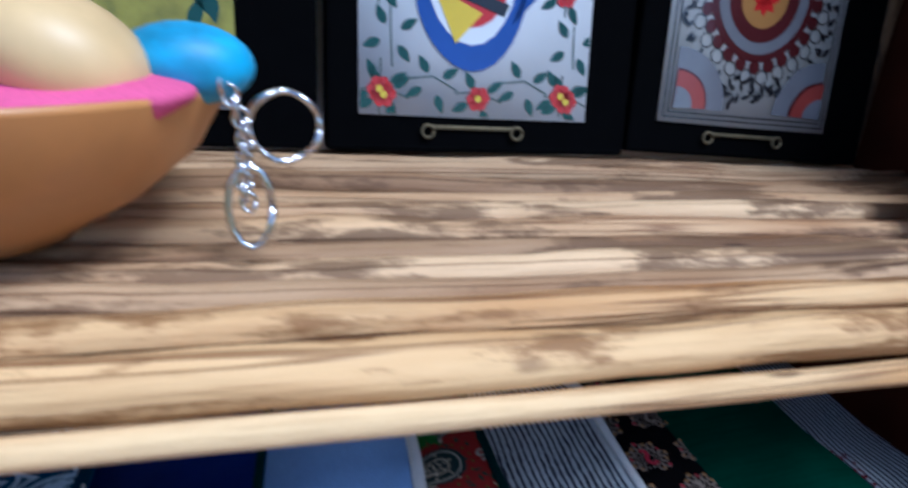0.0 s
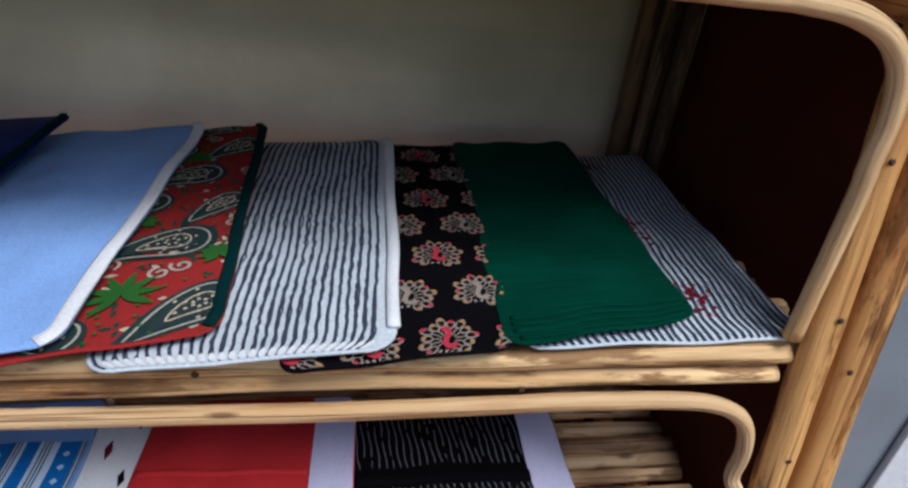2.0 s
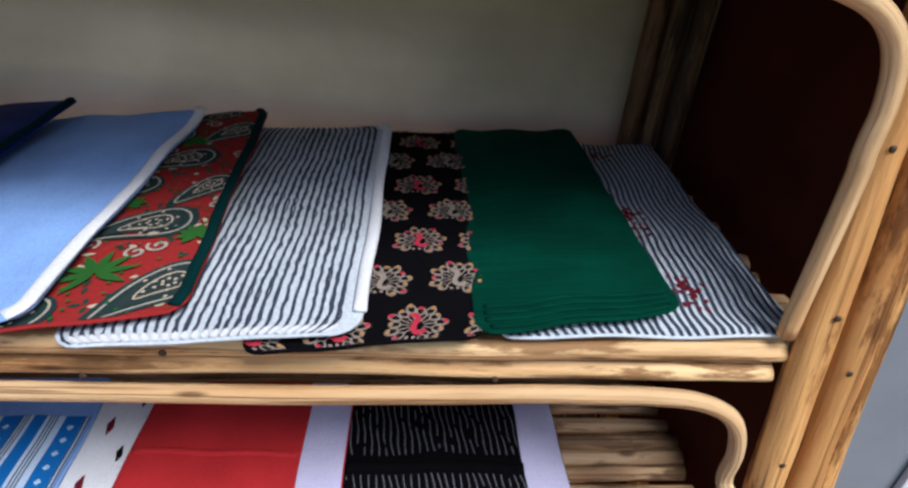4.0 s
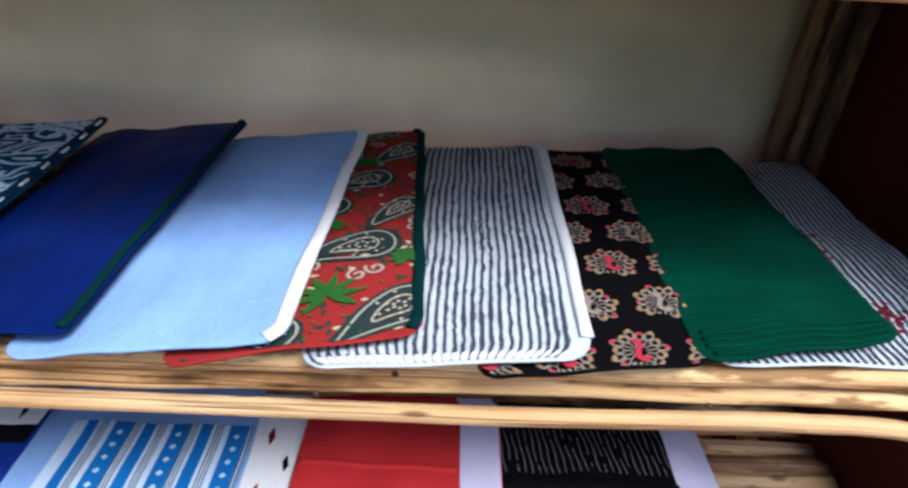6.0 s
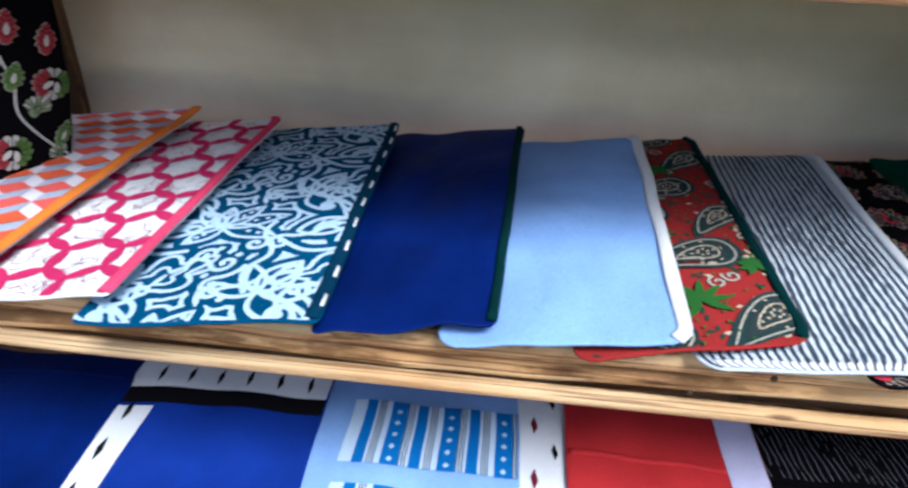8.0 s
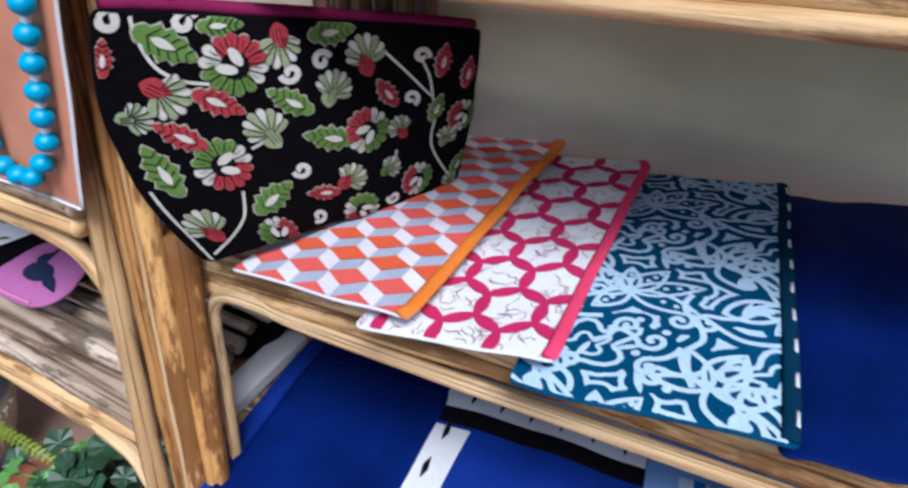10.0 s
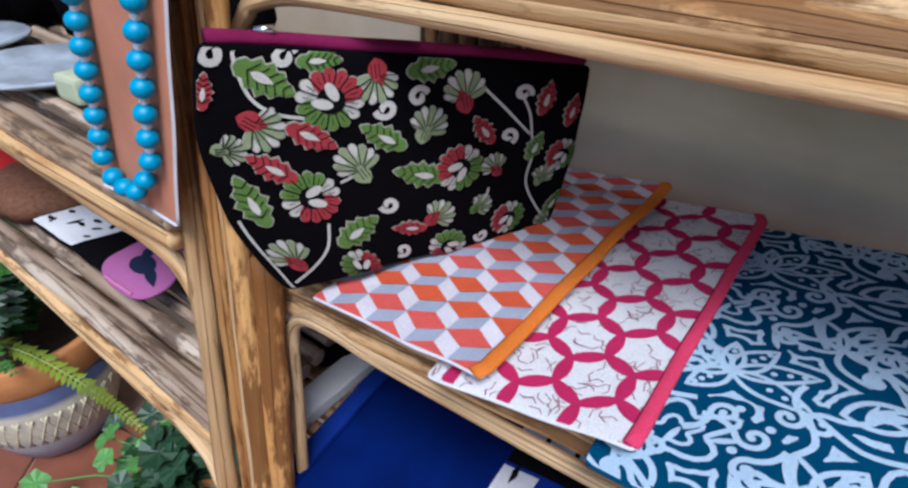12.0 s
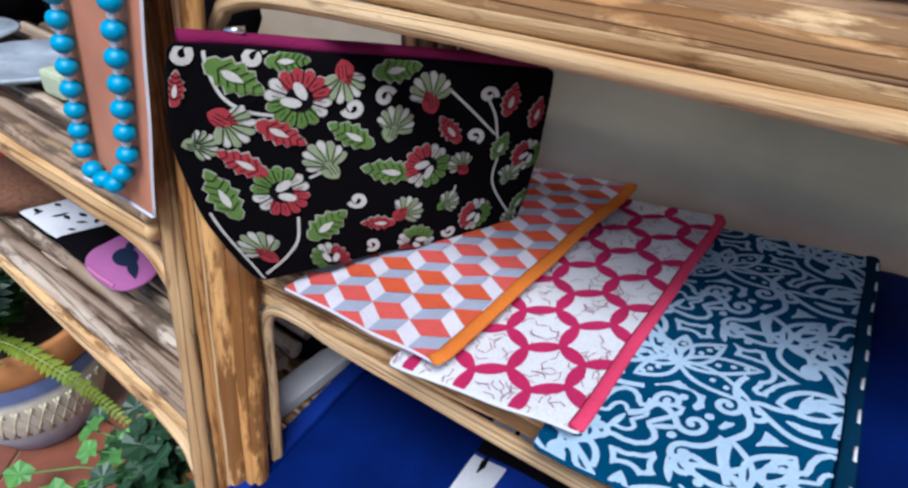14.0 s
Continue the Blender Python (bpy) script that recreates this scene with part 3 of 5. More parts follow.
# black pouch with fan flowers
t, s = pouch("black cotton zip pouch printed with beige and red fan flowers", [(0.099, -0.005, 0.783), (0.226, 0.010, 0.788), (0.238, 0.305, 0.792), (0.10, 0.30, 0.785)], CL_BLACK, 3)
beige, rose, dots, hollow = [], [], [], []
for row in range(-1, 8):
    for col in range(-1, 5):
        x, y = 0.0265 + col * 0.045 + (0.0215 if row % 2 == 0 else 0) + rng.uniform(-0.0015, 0.0015), 0.0115 + row * 0.0425 + rng.uniform(-0.0015, 0.0015)
        big, red_bird = 0.0185, row % 2 == 0
        for k in range(13):
            a = radians(-62 + k * 23.7)
            q = big * (1.0 if k % 2 else 0.86)
            beige += stroke([(x + 0.004 * math.cos(a), y + 0.004 * math.sin(a)), (x + q * 0.62 * math.cos(a), y + q * 0.62 * math.sin(a))], 0.0008)
            beige.append(turned(disc(q * 0.78, 0, q * 0.24, 10, 0.0030), x, y, a))
            hollow.append(turned(disc(q * 0.77, 0, q * 0.17, 8, 0.0019), x, y, a))
            (rose if k % 3 == row % 3 else dots).append(turned(disc(q * 0.91, 0, q * 0.09, 8, 0.0017), x, y, a))
        neck = smooth([(x - 0.0035, y + 0.0075), (x - 0.0010, y + 0.0085), (x + 0.0008, y + 0.005), (x - 0.0012, y + 0.0005), (x - 0.0015, y - 0.004), (x + 0.002, y - 0.0065), (x + 0.0055, y - 0.004)])
        (rose if red_bird else beige).extend(stroke(neck, 0.0034))
        beige += [disc(x - 0.004 + 0.004 * e, y - 0.0095, 0.0012, 6) for e in range(3)]
s.print("fan_print", beige, ink("dusty_beige", (0.29, 0.235, 0.19)))
s.print("hollow_print", hollow, INK_BLACK)
s.print("rose_print", rose, ink("rose", (0.46, 0.035, 0.06)))
s.print("dot_print", dots, ink("ochre", (0.40, 0.22, 0.09)))

# striped quilted pouch
t, s = pouch("quilted white cotton zip pouch with wavy black stripes", [(0.006, -0.003, 0.783), (0.158, 0.002, 0.794), (0.170, 0.278, 0.803), (0.02, 0.29, 0.786)], CL_STRIPE, 4, corner=0.016, bulge=0.003)
lines = []
for k in range(28):
    x = 0.003 + k * (s.w - 0.010) / 28
    quads = stroke([(x + 0.0014 * noise.noise((k * 0.2, j * 0.10, 4)) + 0.0011 * noise.noise((k * 3.3, j * 0.9, 9)), s.d * j / 72) for j in range(73)], 0.0019 + 0.0006 * noise.noise((k, 3, 3)))
    lines += [q for j, q in enumerate(quads) if noise.noise((k * 5.1, j * 0.75, 2)) < 0.72]
    lines += stroke([(x + 0.0007 + 0.0016 * noise.noise((k * 2.3, j * 0.5, 14)), s.d * j / 72) for j in range(73)], 0.0011)
s.print("stripe", lines, INK_SLATE)
s.print("white_nub", [disc(0.008 + k * (s.w - 0.018) / 26, 0.0035, 0.0019, 8, 0.0034) for k in range(27)], CL_WHITE)
s.strip("piping", s.w - 0.002, 0.016, s.w - 0.002, s.d - 0.004, 0.008, 0.005, CL_WHITE, "white quilted edge")

# red paisley pouch
t, s = pouch("red cotton zip pouch printed with dark paisleys and green leaves", [(-0.060, -0.008, 0.785), (0.070, 0.013, 0.797), (0.063, 0.286, 0.808), (-0.06, 0.288, 0.787)], CL_RED, 5)
dark, white, inner, leaf, slate = [], [], [], [], []
spots = [(0.116, 0.024, 3.7, 0.066), (0.050, 0.012, 2.6, 0.05), (0.090, 0.090, 3.3, 0.070), (0.112, 0.138, 3.9, 0.050), (0.060, 0.150, 2.4, 0.055), (0.085, 0.186, 3.4, 0.060), (0.110, 0.238, 3.8, 0.055), (0.06, 0.235, 2.7, 0.055), (0.09, 0.280, 3.4, 0.05)]
for x, y, a, z in spots:
    dark.append(paisley(x, y, a, z * 0.74, 30))
    white += ring_band(paisley(x, y, a, z * 0.60, 30), 0.0014)
    slate.append(paisley(x, y, a, z * 0.44, 24))
    for k in range(11):
        b = a + k * 0.571
        white.append(disc(x + z * 0.155 * math.cos(b), y + z * 0.125 * math.sin(b), 0.0012, 6))
    white += ring_band(paisley(x, y, a, z * 0.22, 18), 0.0012)
    for k in range(18):
        b = a + k * 2 * math.pi / 18
        leaf.append(disc(x + z * 0.45 * math.cos(b), y + z * 0.37 * math.sin(b), 0.0011, 6))
for x, y in ((0.076, 0.038), (0.118, 0.072), (0.066, 0.118), (0.082, 0.215)):
    for k in range(8):
        leaf.append(petal(x, y, radians(-30 + k * 38), 0.021 if y < 0.05 else 0.012, 0.0055))
for x, y in ((0.090, 0.056), (0.100, 0.062), (0.06, 0.07), (0.122, 0.108), (0.12, 0.19), (0.09, 0.255), (0.066, 0.20)):
    white += stroke(spiral(x, y, x * 90, 0.0065, 1.2, 14), 0.0019)
specks, pale = [], []
for k in range(330):
    x, y = rng.uniform(0.0, s.w), rng.uniform(0.0, s.d)
    (specks if k % 4 else pale).append(petal(x, y, rng.uniform(0, 6.28), rng.uniform(0.004, 0.009), 0.0028, 5))
s.print("speck_print", specks, ink("bottle", (0.02, 0.05, 0.035)))
s.print("pale_speck_print", pale, INK_CREAM)
s.print("paisley_print", dark, ink("charcoal_green", (0.02, 0.04, 0.038)))
s.print("outline_print", white, ink("dull_lace", (0.40, 0.36, 0.29)))
s.print("core_print", slate, ink("slate_green", (0.028, 0.042, 0.042)))
s.print("lace_print", [q for x, y, a, z in spots for q in ring_band(paisley(x, y, a, z * 0.30, 20), 0.0011) + [disc(x + z * e * math.cos(a + g), y + z * e * math.sin(a + g), 0.0011, 6) for e in (0.05, 0.11, 0.19) for g in (0.0, 1.1, 2.2, 3.3, 4.4, 5.5)]], INK_CREAM)
s.print("leaf_print", leaf, ink("grass_green", (0.028, 0.115, 0.022)))
s.strip("zipper", s.w - 0.003, 0.004, s.w - 0.003, s.d - 0.002, 0.007, 0.004, ZIP_GREEN, "dark green zip")

# light blue pouch
t, s = pouch("plain sky-blue cotton zip pouch with a white zip", [(-0.136, -0.008, 0.785), (0.001, -0.001, 0.799), (0.014, 0.278, 0.808), (-0.125, 0.28, 0.788)], CL_SKY, 6, wrinkle=0.0016, bulge=0.004, wave=30, grid=44, ragged=0.0008)
s.strip("zipper", s.w - 0.003, 0.0015, s.w - 0.003, s.d - 0.002, 0.009, 0.0035, CL_WHITE, "white zip", 60)

# navy pouch
t, s = pouch("plain navy silk zip pouch with a dark green zip", [(-0.206, -0.010, 0.786), (-0.103, -0.001, 0.799), (-0.091, 0.278, 0.809), (-0.222, 0.28, 0.788)], CL_NAVY, 7, wrinkle=0.0018, bulge=0.004, corner=0.006, wave=30, grid=40)
s.strip("zipper", s.w - 0.003, 0.003, s.w - 0.003, s.d - 0.002, 0.006, 0.004, ZIP_GREEN, "dark green zip")

# teal pouch with white vines
t, s = pouch("teal cotton zip pouch with a white batik vine print", [(-0.340, -0.019, 0.784), (-0.199, -0.011, 0.796), (-0.205, 0.271, 0.806), (-0.35, 0.27, 0.788)], CL_TEAL, 8, corner=0.005)
vine, drops = [], []


def seed_petal(x, y, a, length, width):
    """An outlined petal that holds a row of dots."""
    vine.extend(ring_band(petal(x, y, a, length, width, 9), 0.0030))
    for q in (0.48, 0.66, 0.82):
        drops.append(disc(x + length * q * math.cos(a), y + length * q * math.sin(a), 0.0019, 8))


def curl(x, y, a, r, flip, tail):
    sp = spiral(x, y, a, r, 1.05, 20, flip)
    bend = [(sp[0][0] + tail * q / 6 * math.cos(a + flip * (-1.6 + 0.12 * q)), sp[0][1] + tail * q / 6 * math.sin(a + flip * (-1.6 + 0.12 * q))) for q in range(6, 0, -1)]
    vine.extend(stroke(bend + sp, 0.0036))
    vine.append(disc(sp[-1][0], sp[-1][1], 0.0022, 8))


def horned_leaf(x, y, a, length, width):
    """A wavy-edged leaf with a second line inside it."""
    for z in (1.0, 0.48):
        pts = []
        for k in range(40):
            e = 2 * math.pi * k / 40
            q = 1 + 0.30 * math.cos(5 * e)
            pts.append((length * 0.5 * z * q * math.cos(e), width * 0.5 * z * q * math.sin(e)))
        vine.extend(ring_band(turned(pts, x, y, a), 0.0034 if z == 1.0 else 0.0026))


for oy in (-0.121, 0.0, 0.121, 0.242):
    for ox in (-0.104, 0.0, 0.104):
        ax, ay, bx, by = ox + 0.049, oy + 0.103, ox + 0.101, oy + 0.1455
        for deg, ln, wd in ((14, 0.046, 0.0150), (-24, 0.048, 0.0155), (52, 0.034, 0.0165), (95, 0.026, 0.012), (140, 0.030, 0.014), (184, 0.034, 0.0145), (228, 0.030, 0.014)):
            seed_petal(ax, ay, radians(deg), ln, wd)
        vine.append(disc(ax, ay, 0.0042, 12))
        for deg, ln, wd in ((-60, 0.030, 0.016), (62, 0.036, 0.021), (115, 0.030, 0.012), (178, 0.030, 0.010)):
            vine.extend(ring_band(petal(bx, by, radians(deg), ln, wd, 9), 0.0033))
        vine.extend(ring_band(petal(bx + 0.006, by + 0.009, radians(62), 0.022, 0.009, 8), 0.0028))
        vine.extend(stroke(smooth([(bx, by), (bx + 0.018, by - 0.008), (bx + 0.036, by - 0.022), (bx + 0.050, by - 0.046)]), 0.0035))
        vine.extend(ring_band(petal(bx + 0.004, by - 0.054, radians(22), 0.044, 0.020, 10), 0.0035))
        vine.append(petal(bx + 0.014, by - 0.050, radians(22), 0.024, 0.008, 8))
        horned_leaf(ox + 0.031, oy + 0.043, radians(35), 0.056, 0.034)
        curl(bx - 0.032, by + 0.030, radians(200), 0.0085, 1, 0.022)
        curl(bx - 0.020, by + 0.052, radians(40), 0.0080, -1, 0.024)
        curl(bx - 0.004, by - 0.068, radians(80), 0.0090, 1, 0.030)
        curl(bx + 0.030, by + 0.004, radians(250), 0.0085, -1, 0.018)
        curl(ax - 0.030, ay + 0.044, radians(300), 0.0080, 1, 0.022)
        vine.extend(stroke(smooth([(ax + 0.040, ay - 0.020), (ax + 0.046, ay - 0.040), (ax + 0.036, ay - 0.058), (ax + 0.044, ay - 0.080)]), 0.0036))
        vine.extend(stroke(smooth([(ax + 0.043, ay - 0.018), (ax + 0.066, ay - 0.034), (ax + 0.092, ay - 0.030)]), 0.0036))
        for dx, dy, deg, flip, r in ((0.070, 0.022, 20, 1, 0.0085), (0.020, 0.050, 90, 1, 0.0070), (0.064, 0.064, 300, 1, 0.0075), (0.004, -0.036, 190, -1, 0.0075), (0.024, -0.078, 60, 1, 0.0080)):
            curl(ax + dx, ay + dy, radians(deg), r, flip, 0.020)
        for dx, dy, deg in ((0.066, -0.012, 70), (0.020, 0.030, 110), (0.090, -0.055, 250), (0.000, 0.062, 20), (0.052, 0.042, 330)):
            vine.append(petal(ax + dx, ay + dy, radians(deg), 0.018, 0.0040, 8))
        for dx, dy in ((0.010, -0.030), (0.026, -0.040), (0.032, 0.036), (0.012, 0.060), (0.058, -0.070)):
            drops.append(disc(ax + dx, ay + dy, 0.0026, 9))


def echo_lines(figures, w, d, away, wide, cell=0.0013):
    """Bands that run at an even distance round the figures, cut from a fine grid of cells."""
    pts = np.array([(sum(p[0] for p in q) / len(q), sum(p[1] for p in q) / len(q)) for q in figures])
    pts = pts[(pts[:, 0] > -0.02) & (pts[:, 0] < w + 0.02) & (pts[:, 1] > -0.02) & (pts[:, 1] < d + 0.02)]
    xs, ys = np.arange(0, w + cell, cell), np.arange(0, d + cell, cell)
    far = np.array([[math.sqrt(((pts - (x, y)) ** 2).sum(1).min()) for y in ys] for x in xs])
    val = wide / 2 - np.abs(far - away)
    out = []
    for i in range(len(xs) - 1):
        for j in range(len(ys) - 1):
            ring = [(xs[i + a], ys[j + b], val[i + a, j + b]) for a, b in ((0, 0), (1, 0), (1, 1), (0, 1))]
            if max(c[2] for c in ring) <= 0:
                continue
            poly = []
            for p, q in zip(ring, ring[1:] + ring[:1]):
                if p[2] > 0:
                    poly.append((p[0], p[1]))
                if (p[2] > 0) != (q[2] > 0):
                    k = p[2] / (p[2] - q[2])
                    poly.append((p[0] + k * (q[0] - p[0]), p[1] + k * (q[1] - p[1])))
            if len(poly) > 2:
                out.append(poly)
    return out


s.print("echo_print", echo_lines(vine + drops, s.w, s.d, 0.0086, 0.0029), INK_ICE)
s.print("vine_print", vine, INK_ICE)
s.print("dot_print", drops, INK_ICE)
s.strip("zipper", s.w - 0.004, 0.003, s.w - 0.004, s.d - 0.002, 0.009, 0.004, ZIP_TEAL, "dark teal zip with white stitches")
for k in range(10):
    s.strip("stitch", s.w - 0.0015, 0.012 + k * 0.028, s.w - 0.0015, 0.022 + k * 0.028, 0.0022, 0.005, CL_WHITE, "", 3)

# pink ring pouch
t, s = pouch("white cotton zip pouch with interlocking magenta rings and a pink zip", [(-0.438, -0.018, 0.787), (-0.319, -0.009, 0.799), (-0.313, 0.260, 0.807), (-0.45, 0.265, 0.790)], CL_WHITE, 9, corner=0.004)
rings, cracks = [], []
R = 0.0212
row = 0
y = 0.006
while y < s.d + R:
    for col in range(-1, 6):
        x = col * R * 1.76 + (R * 0.88 if row % 2 else 0) - 0.004
        for k in range(3):
            a = k * math.pi / 3
            mx, my = x + R * 0.88 * math.cos(a), y + R * 0.88 * math.sin(a)
            lens = [(q, 0.0043 * math.cos(q / 0.0136 * 1.5) + 0.0004) for q in [-0.0136 + 0.00272 * e for e in range(11)]]
            rings.append(turned(lens + [(p, -q) for p, q in lens[::-1]], mx, my, a + math.pi / 2))
        for k in range(12):
            a, q = rng.uniform(0, 6.28), R * 0.7
            px, py = x + rng.uniform(-q, q), y + rng.uniform(-q, q)
            cracks += stroke([(px, py), (px + 0.004 * math.cos(a), py + 0.004 * math.sin(a)), (px + 0.009 * math.cos(a + 0.6), py + 0.009 * math.sin(a + 0.6))], 0.0006)
    y += R * 1.524
    row += 1
s.print("crack_print", cracks, ink("dusty_plum", (0.30, 0.12, 0.16)))
s.print("ring_print", rings, INK_PINK)
s.strip("zipper", s.w - 0.003, 0.002, s.w - 0.003, s.d + 0.0, 0.0085, 0.0035, ZIP_PINK, "bright pink zip")

# orange cube pouch
t, s = pouch("orange and grey tumbling-block cotton zip pouch with orange zip", [(-0.541, -0.006, 0.788), (-0.402, -0.014, 0.802), (-0.390, 0.262, 0.811), (-0.53, 0.265, 0.792)], CL_PALE, 10, corner=0.003)
warm, grey, coral = [], [], []
W, H, S = 0.033, 0.0185, 0.0125
for j in range(-1, 24):
    for i in range(-1, 9):
        x, y = i * W + (W / 2 if j % 2 else 0), j * (H / 2 + S)
        (coral if j % 4 < 2 else warm).append([(x - W / 2, y), (x, y - H / 2), (x + W / 2, y), (x, y + H / 2)])
        grey.append([(x, y - H / 2), (x + W / 2, y), (x + W / 2, y - S), (x, y - H / 2 - S)])
s.print("shade_print", grey, INK_GREY)
s.print("coral_print", coral, INK_CORAL)
s.print("orange_print", warm, INK_ORANGE)
s.strip("zipper", s.w - 0.003, -0.002, s.w - 0.003, s.d + 0.002, 0.0100, 0.0035, ZIP_ORANGE, "orange zip")

# ---- black floral pouch, standing against the posts ----
t = thing("zip_pouch", (-0.50, 0.07, 0.80), "black cotton zip pouch with red, green and white flowers, standing upright", "pouch", POUCHES)
s = Sheet(t, [(-0.5446, -0.0185, 0.801), (-0.453, 0.158, 0.797), (-0.443, 0.174, 0.921), (-0.5535, -0.0455, 0.959)], CL_BLACK, 0.014, 0.006, 0.0016, 11, 0.004, 32, bow=(0.020, 0.004))
FW, FD = s.w, s.d
green, white, red, sagep, black, under, over = [], [], [], [], [], [], []


def bloom(u, v, r, a=0.0):
    r *= 0.90 + 0.20 * u
    x, y = u * FW, v * FD
    black.append(disc(x, y, r * 0.42, 14))
    for k in range(14):
        b = a + k * 2 * math.pi / 14
        col = red if k < 5 else (white if k in (5, 6, 12, 13) else green)
        under.append(turned(disc(r * 0.60, 0, r * 0.41, 12, r * 0.235), x, y, b))
        black.extend(stroke([(x + r * 0.34 * math.cos(b + 0.22), y + r * 0.34 * math.sin(b + 0.22)), (x + r * 0.9 * math.cos(b + 0.22), y + r * 0.9 * math.sin(b + 0.22))], 0.0007))
        black.extend(stroke([(x + r * 0.55 * math.cos(b), y + r * 0.55 * math.sin(b)), (x + r * 0.8 * math.cos(b), y + r * 0.8 * math.sin(b))], 0.0004))
        col.append(turned(disc(r * 0.60, 0, r * 0.38, 12, r * 0.215), x, y, b))
    for sg in (1, -1):
        over.append(turned(disc(r * 0.22, sg * r * 0.15, r * 0.32, 12, r * 0.16), x, y, a + 2.2 + sg * 0.42))


def fan(u, v, r, a, colour):
    """A curled fan of rounded ribs with a coloured cup at its foot."""
    r *= 0.86 + 0.20 * u
    x, y = u * FW, v * FD
    for k in range(8):
        b = a + radians(-75 + 21 * k)
        q = r * (0.78 + 0.22 * math.sin(k * 0.45))
        under.append(turned(disc(q * 0.55, 0, q * 0.47, 12, q * 0.215), x, y, b))
        (white if k % 2 else sagep).append(turned(disc(q * 0.55, 0, q * 0.44, 12, q * 0.17), x, y, b))
        black.extend(stroke([(x + q * 0.2 * math.cos(b + 0.18), y + q * 0.2 * math.sin(b + 0.18)), (x + q * 0.93 * math.cos(b + 0.18), y + q * 0.93 * math.sin(b + 0.18))], 0.0006))
    colour.append(petal(x - r * 0.55 * math.cos(a), y - r * 0.55 * math.sin(a), a + 0.2, r * 0.95, r * 0.62, 9))
    veins = [(x - r * 0.35 * math.cos(a) + q * math.sin(a) * r, y - r * 0.35 * math.sin(a) - q * math.cos(a) * r) for q in (-0.12, 0.0, 0.12)]
    for vx, vy in veins:
        black.extend(stroke([(vx, vy), (vx + r * 0.45 * math.cos(a), vy + r * 0.45 * math.sin(a))], 0.0005))


def leafy(u, v, r, a, colour):
    r *= 0.84 + 0.20 * u
    x, y = u * FW, v * FD
    under.append(jag_leaf(x - r * 1.05 * math.cos(a), y - r * 1.05 * math.sin(a), a, r * 2.1, r * 1.24))
    colour.append(jag_leaf(x - r * math.cos(a), y - r * math.sin(a), a, r * 2, r * 1.10))
    for k in range(5):
        q = -0.6 + 0.3 * k
        for sg in (1, -1):
            black.extend(stroke([(x + r * q * math.cos(a), y + r * q * math.sin(a)), (x + r * (q + 0.25) * math.cos(a) - sg * r * 0.36 * math.sin(a), y + r * (q + 0.25) * math.sin(a) + sg * r * 0.36 * math.cos(a))], 0.0006))
    over.append(petal(x - r * 0.5 * math.cos(a), y - r * 0.5 * math.sin(a), a, r * 0.8, r * 0.28))


def stem(*uv):
    white.extend(stroke(smooth([(u * FW, v * FD) for u, v in uv]), 0.0017))


for u, v, r, a in ((0.272, 0.828, 0.0180, 0.35), (0.203, 0.439, 0.0175, 4.2), (0.607, 0.50, 0.0165, 1.6), (0.795, 0.150, 0.0140, 2.1), (0.568, 0.055, 0.0155, 3.5), (0.260, 0.054, 0.0150, 5.4), (0.945, 0.508, 0.0125, 2.0)):
    bloom(u, v, r, a)
for u, v, r, a, c in ((0.092, 0.159, 0.0190, 1.9, red), (0.109, 0.742, 0.0185, 5.7, red), (0.336, 0.538, 0.0185, 2.0, sagep), (0.508, 0.694, 0.0165, 1.2, sagep), (0.368, 0.924, 0.0175, 4.9, red), (0.613, 0.829, 0.0185, 1.8, red), (0.526, 0.249, 0.0165, 0.6, red), (0.044, 0.657, 0.0125, 0.0, sagep), (0.672, 0.257, 0.0125, 0.5, green), (0.726, 0.464, 0.0125, 2.2, red), (0.890, 0.371, 0.0115, 1.2, sagep), (0.951, 0.080, 0.0095, 2.0, sagep)):
    fan(u, v, r, a, c)
for u, v, r, a in ((0.134, 0.897, 0.0180, 5.8), (0.066, 0.452, 0.0185, 1.8), (0.293, 0.248, 0.0185, 0.5), (0.398, 0.676, 0.0155, 2.6), (0.488, 0.493, 0.0175, 2.9), (0.243, 0.965, 0.012, 0.1), (0.511, 0.955, 0.0155, 0.2), (0.845, 0.57, 0.0115, 1.2), (0.965, 0.20, 0.011, 1.2)):
    leafy(u, v, r, a, green)
for u, v, r, a in ((0.233, 0.689, 0.0155, 5.8), (0.133, 0.577, 0.0155, 2.5), (0.678, 0.673, 0.0125, 2.2), (0.444, 0.213, 0.0125, 3.0), (0.854, 0.831, 0.0125, 1.4), (0.951, 0.764, 0.012, 1.4), (0.015, 0.857, 0.010, 1.5)):
    leafy(u, v, r, a, red)
for u, v in ((0.40, 0.795), (0.481, 0.839), (0.398, 0.358), (0.41, 0.084), (0.699, 0.074), (0.757, 0.634), (0.78, 0.851), (0.03, 0.97), (0.17, 0.97)):
    white.extend(stroke(spiral(u * FW, v * FD, u * 40, 0.0060, 1.1, 14), 0.0036))
stem((0.065, 0.984), (0.082, 0.908), (0.111, 0.827), (0.159, 0.777), (0.22, 0.76))
stem((0.022, 0.382), (0.025, 0.268), (0.030, 0.104), (0.022, 0.015))
stem((0.225, 0.31), (0.191, 0.192), (0.124, 0.105), (0.043, 0.041))
stem((0.668, 0.868), (0.752, 0.749), (0.823, 0.64))
stem((0.765, 0.87), (0.812, 0.746), (0.832, 0.617))
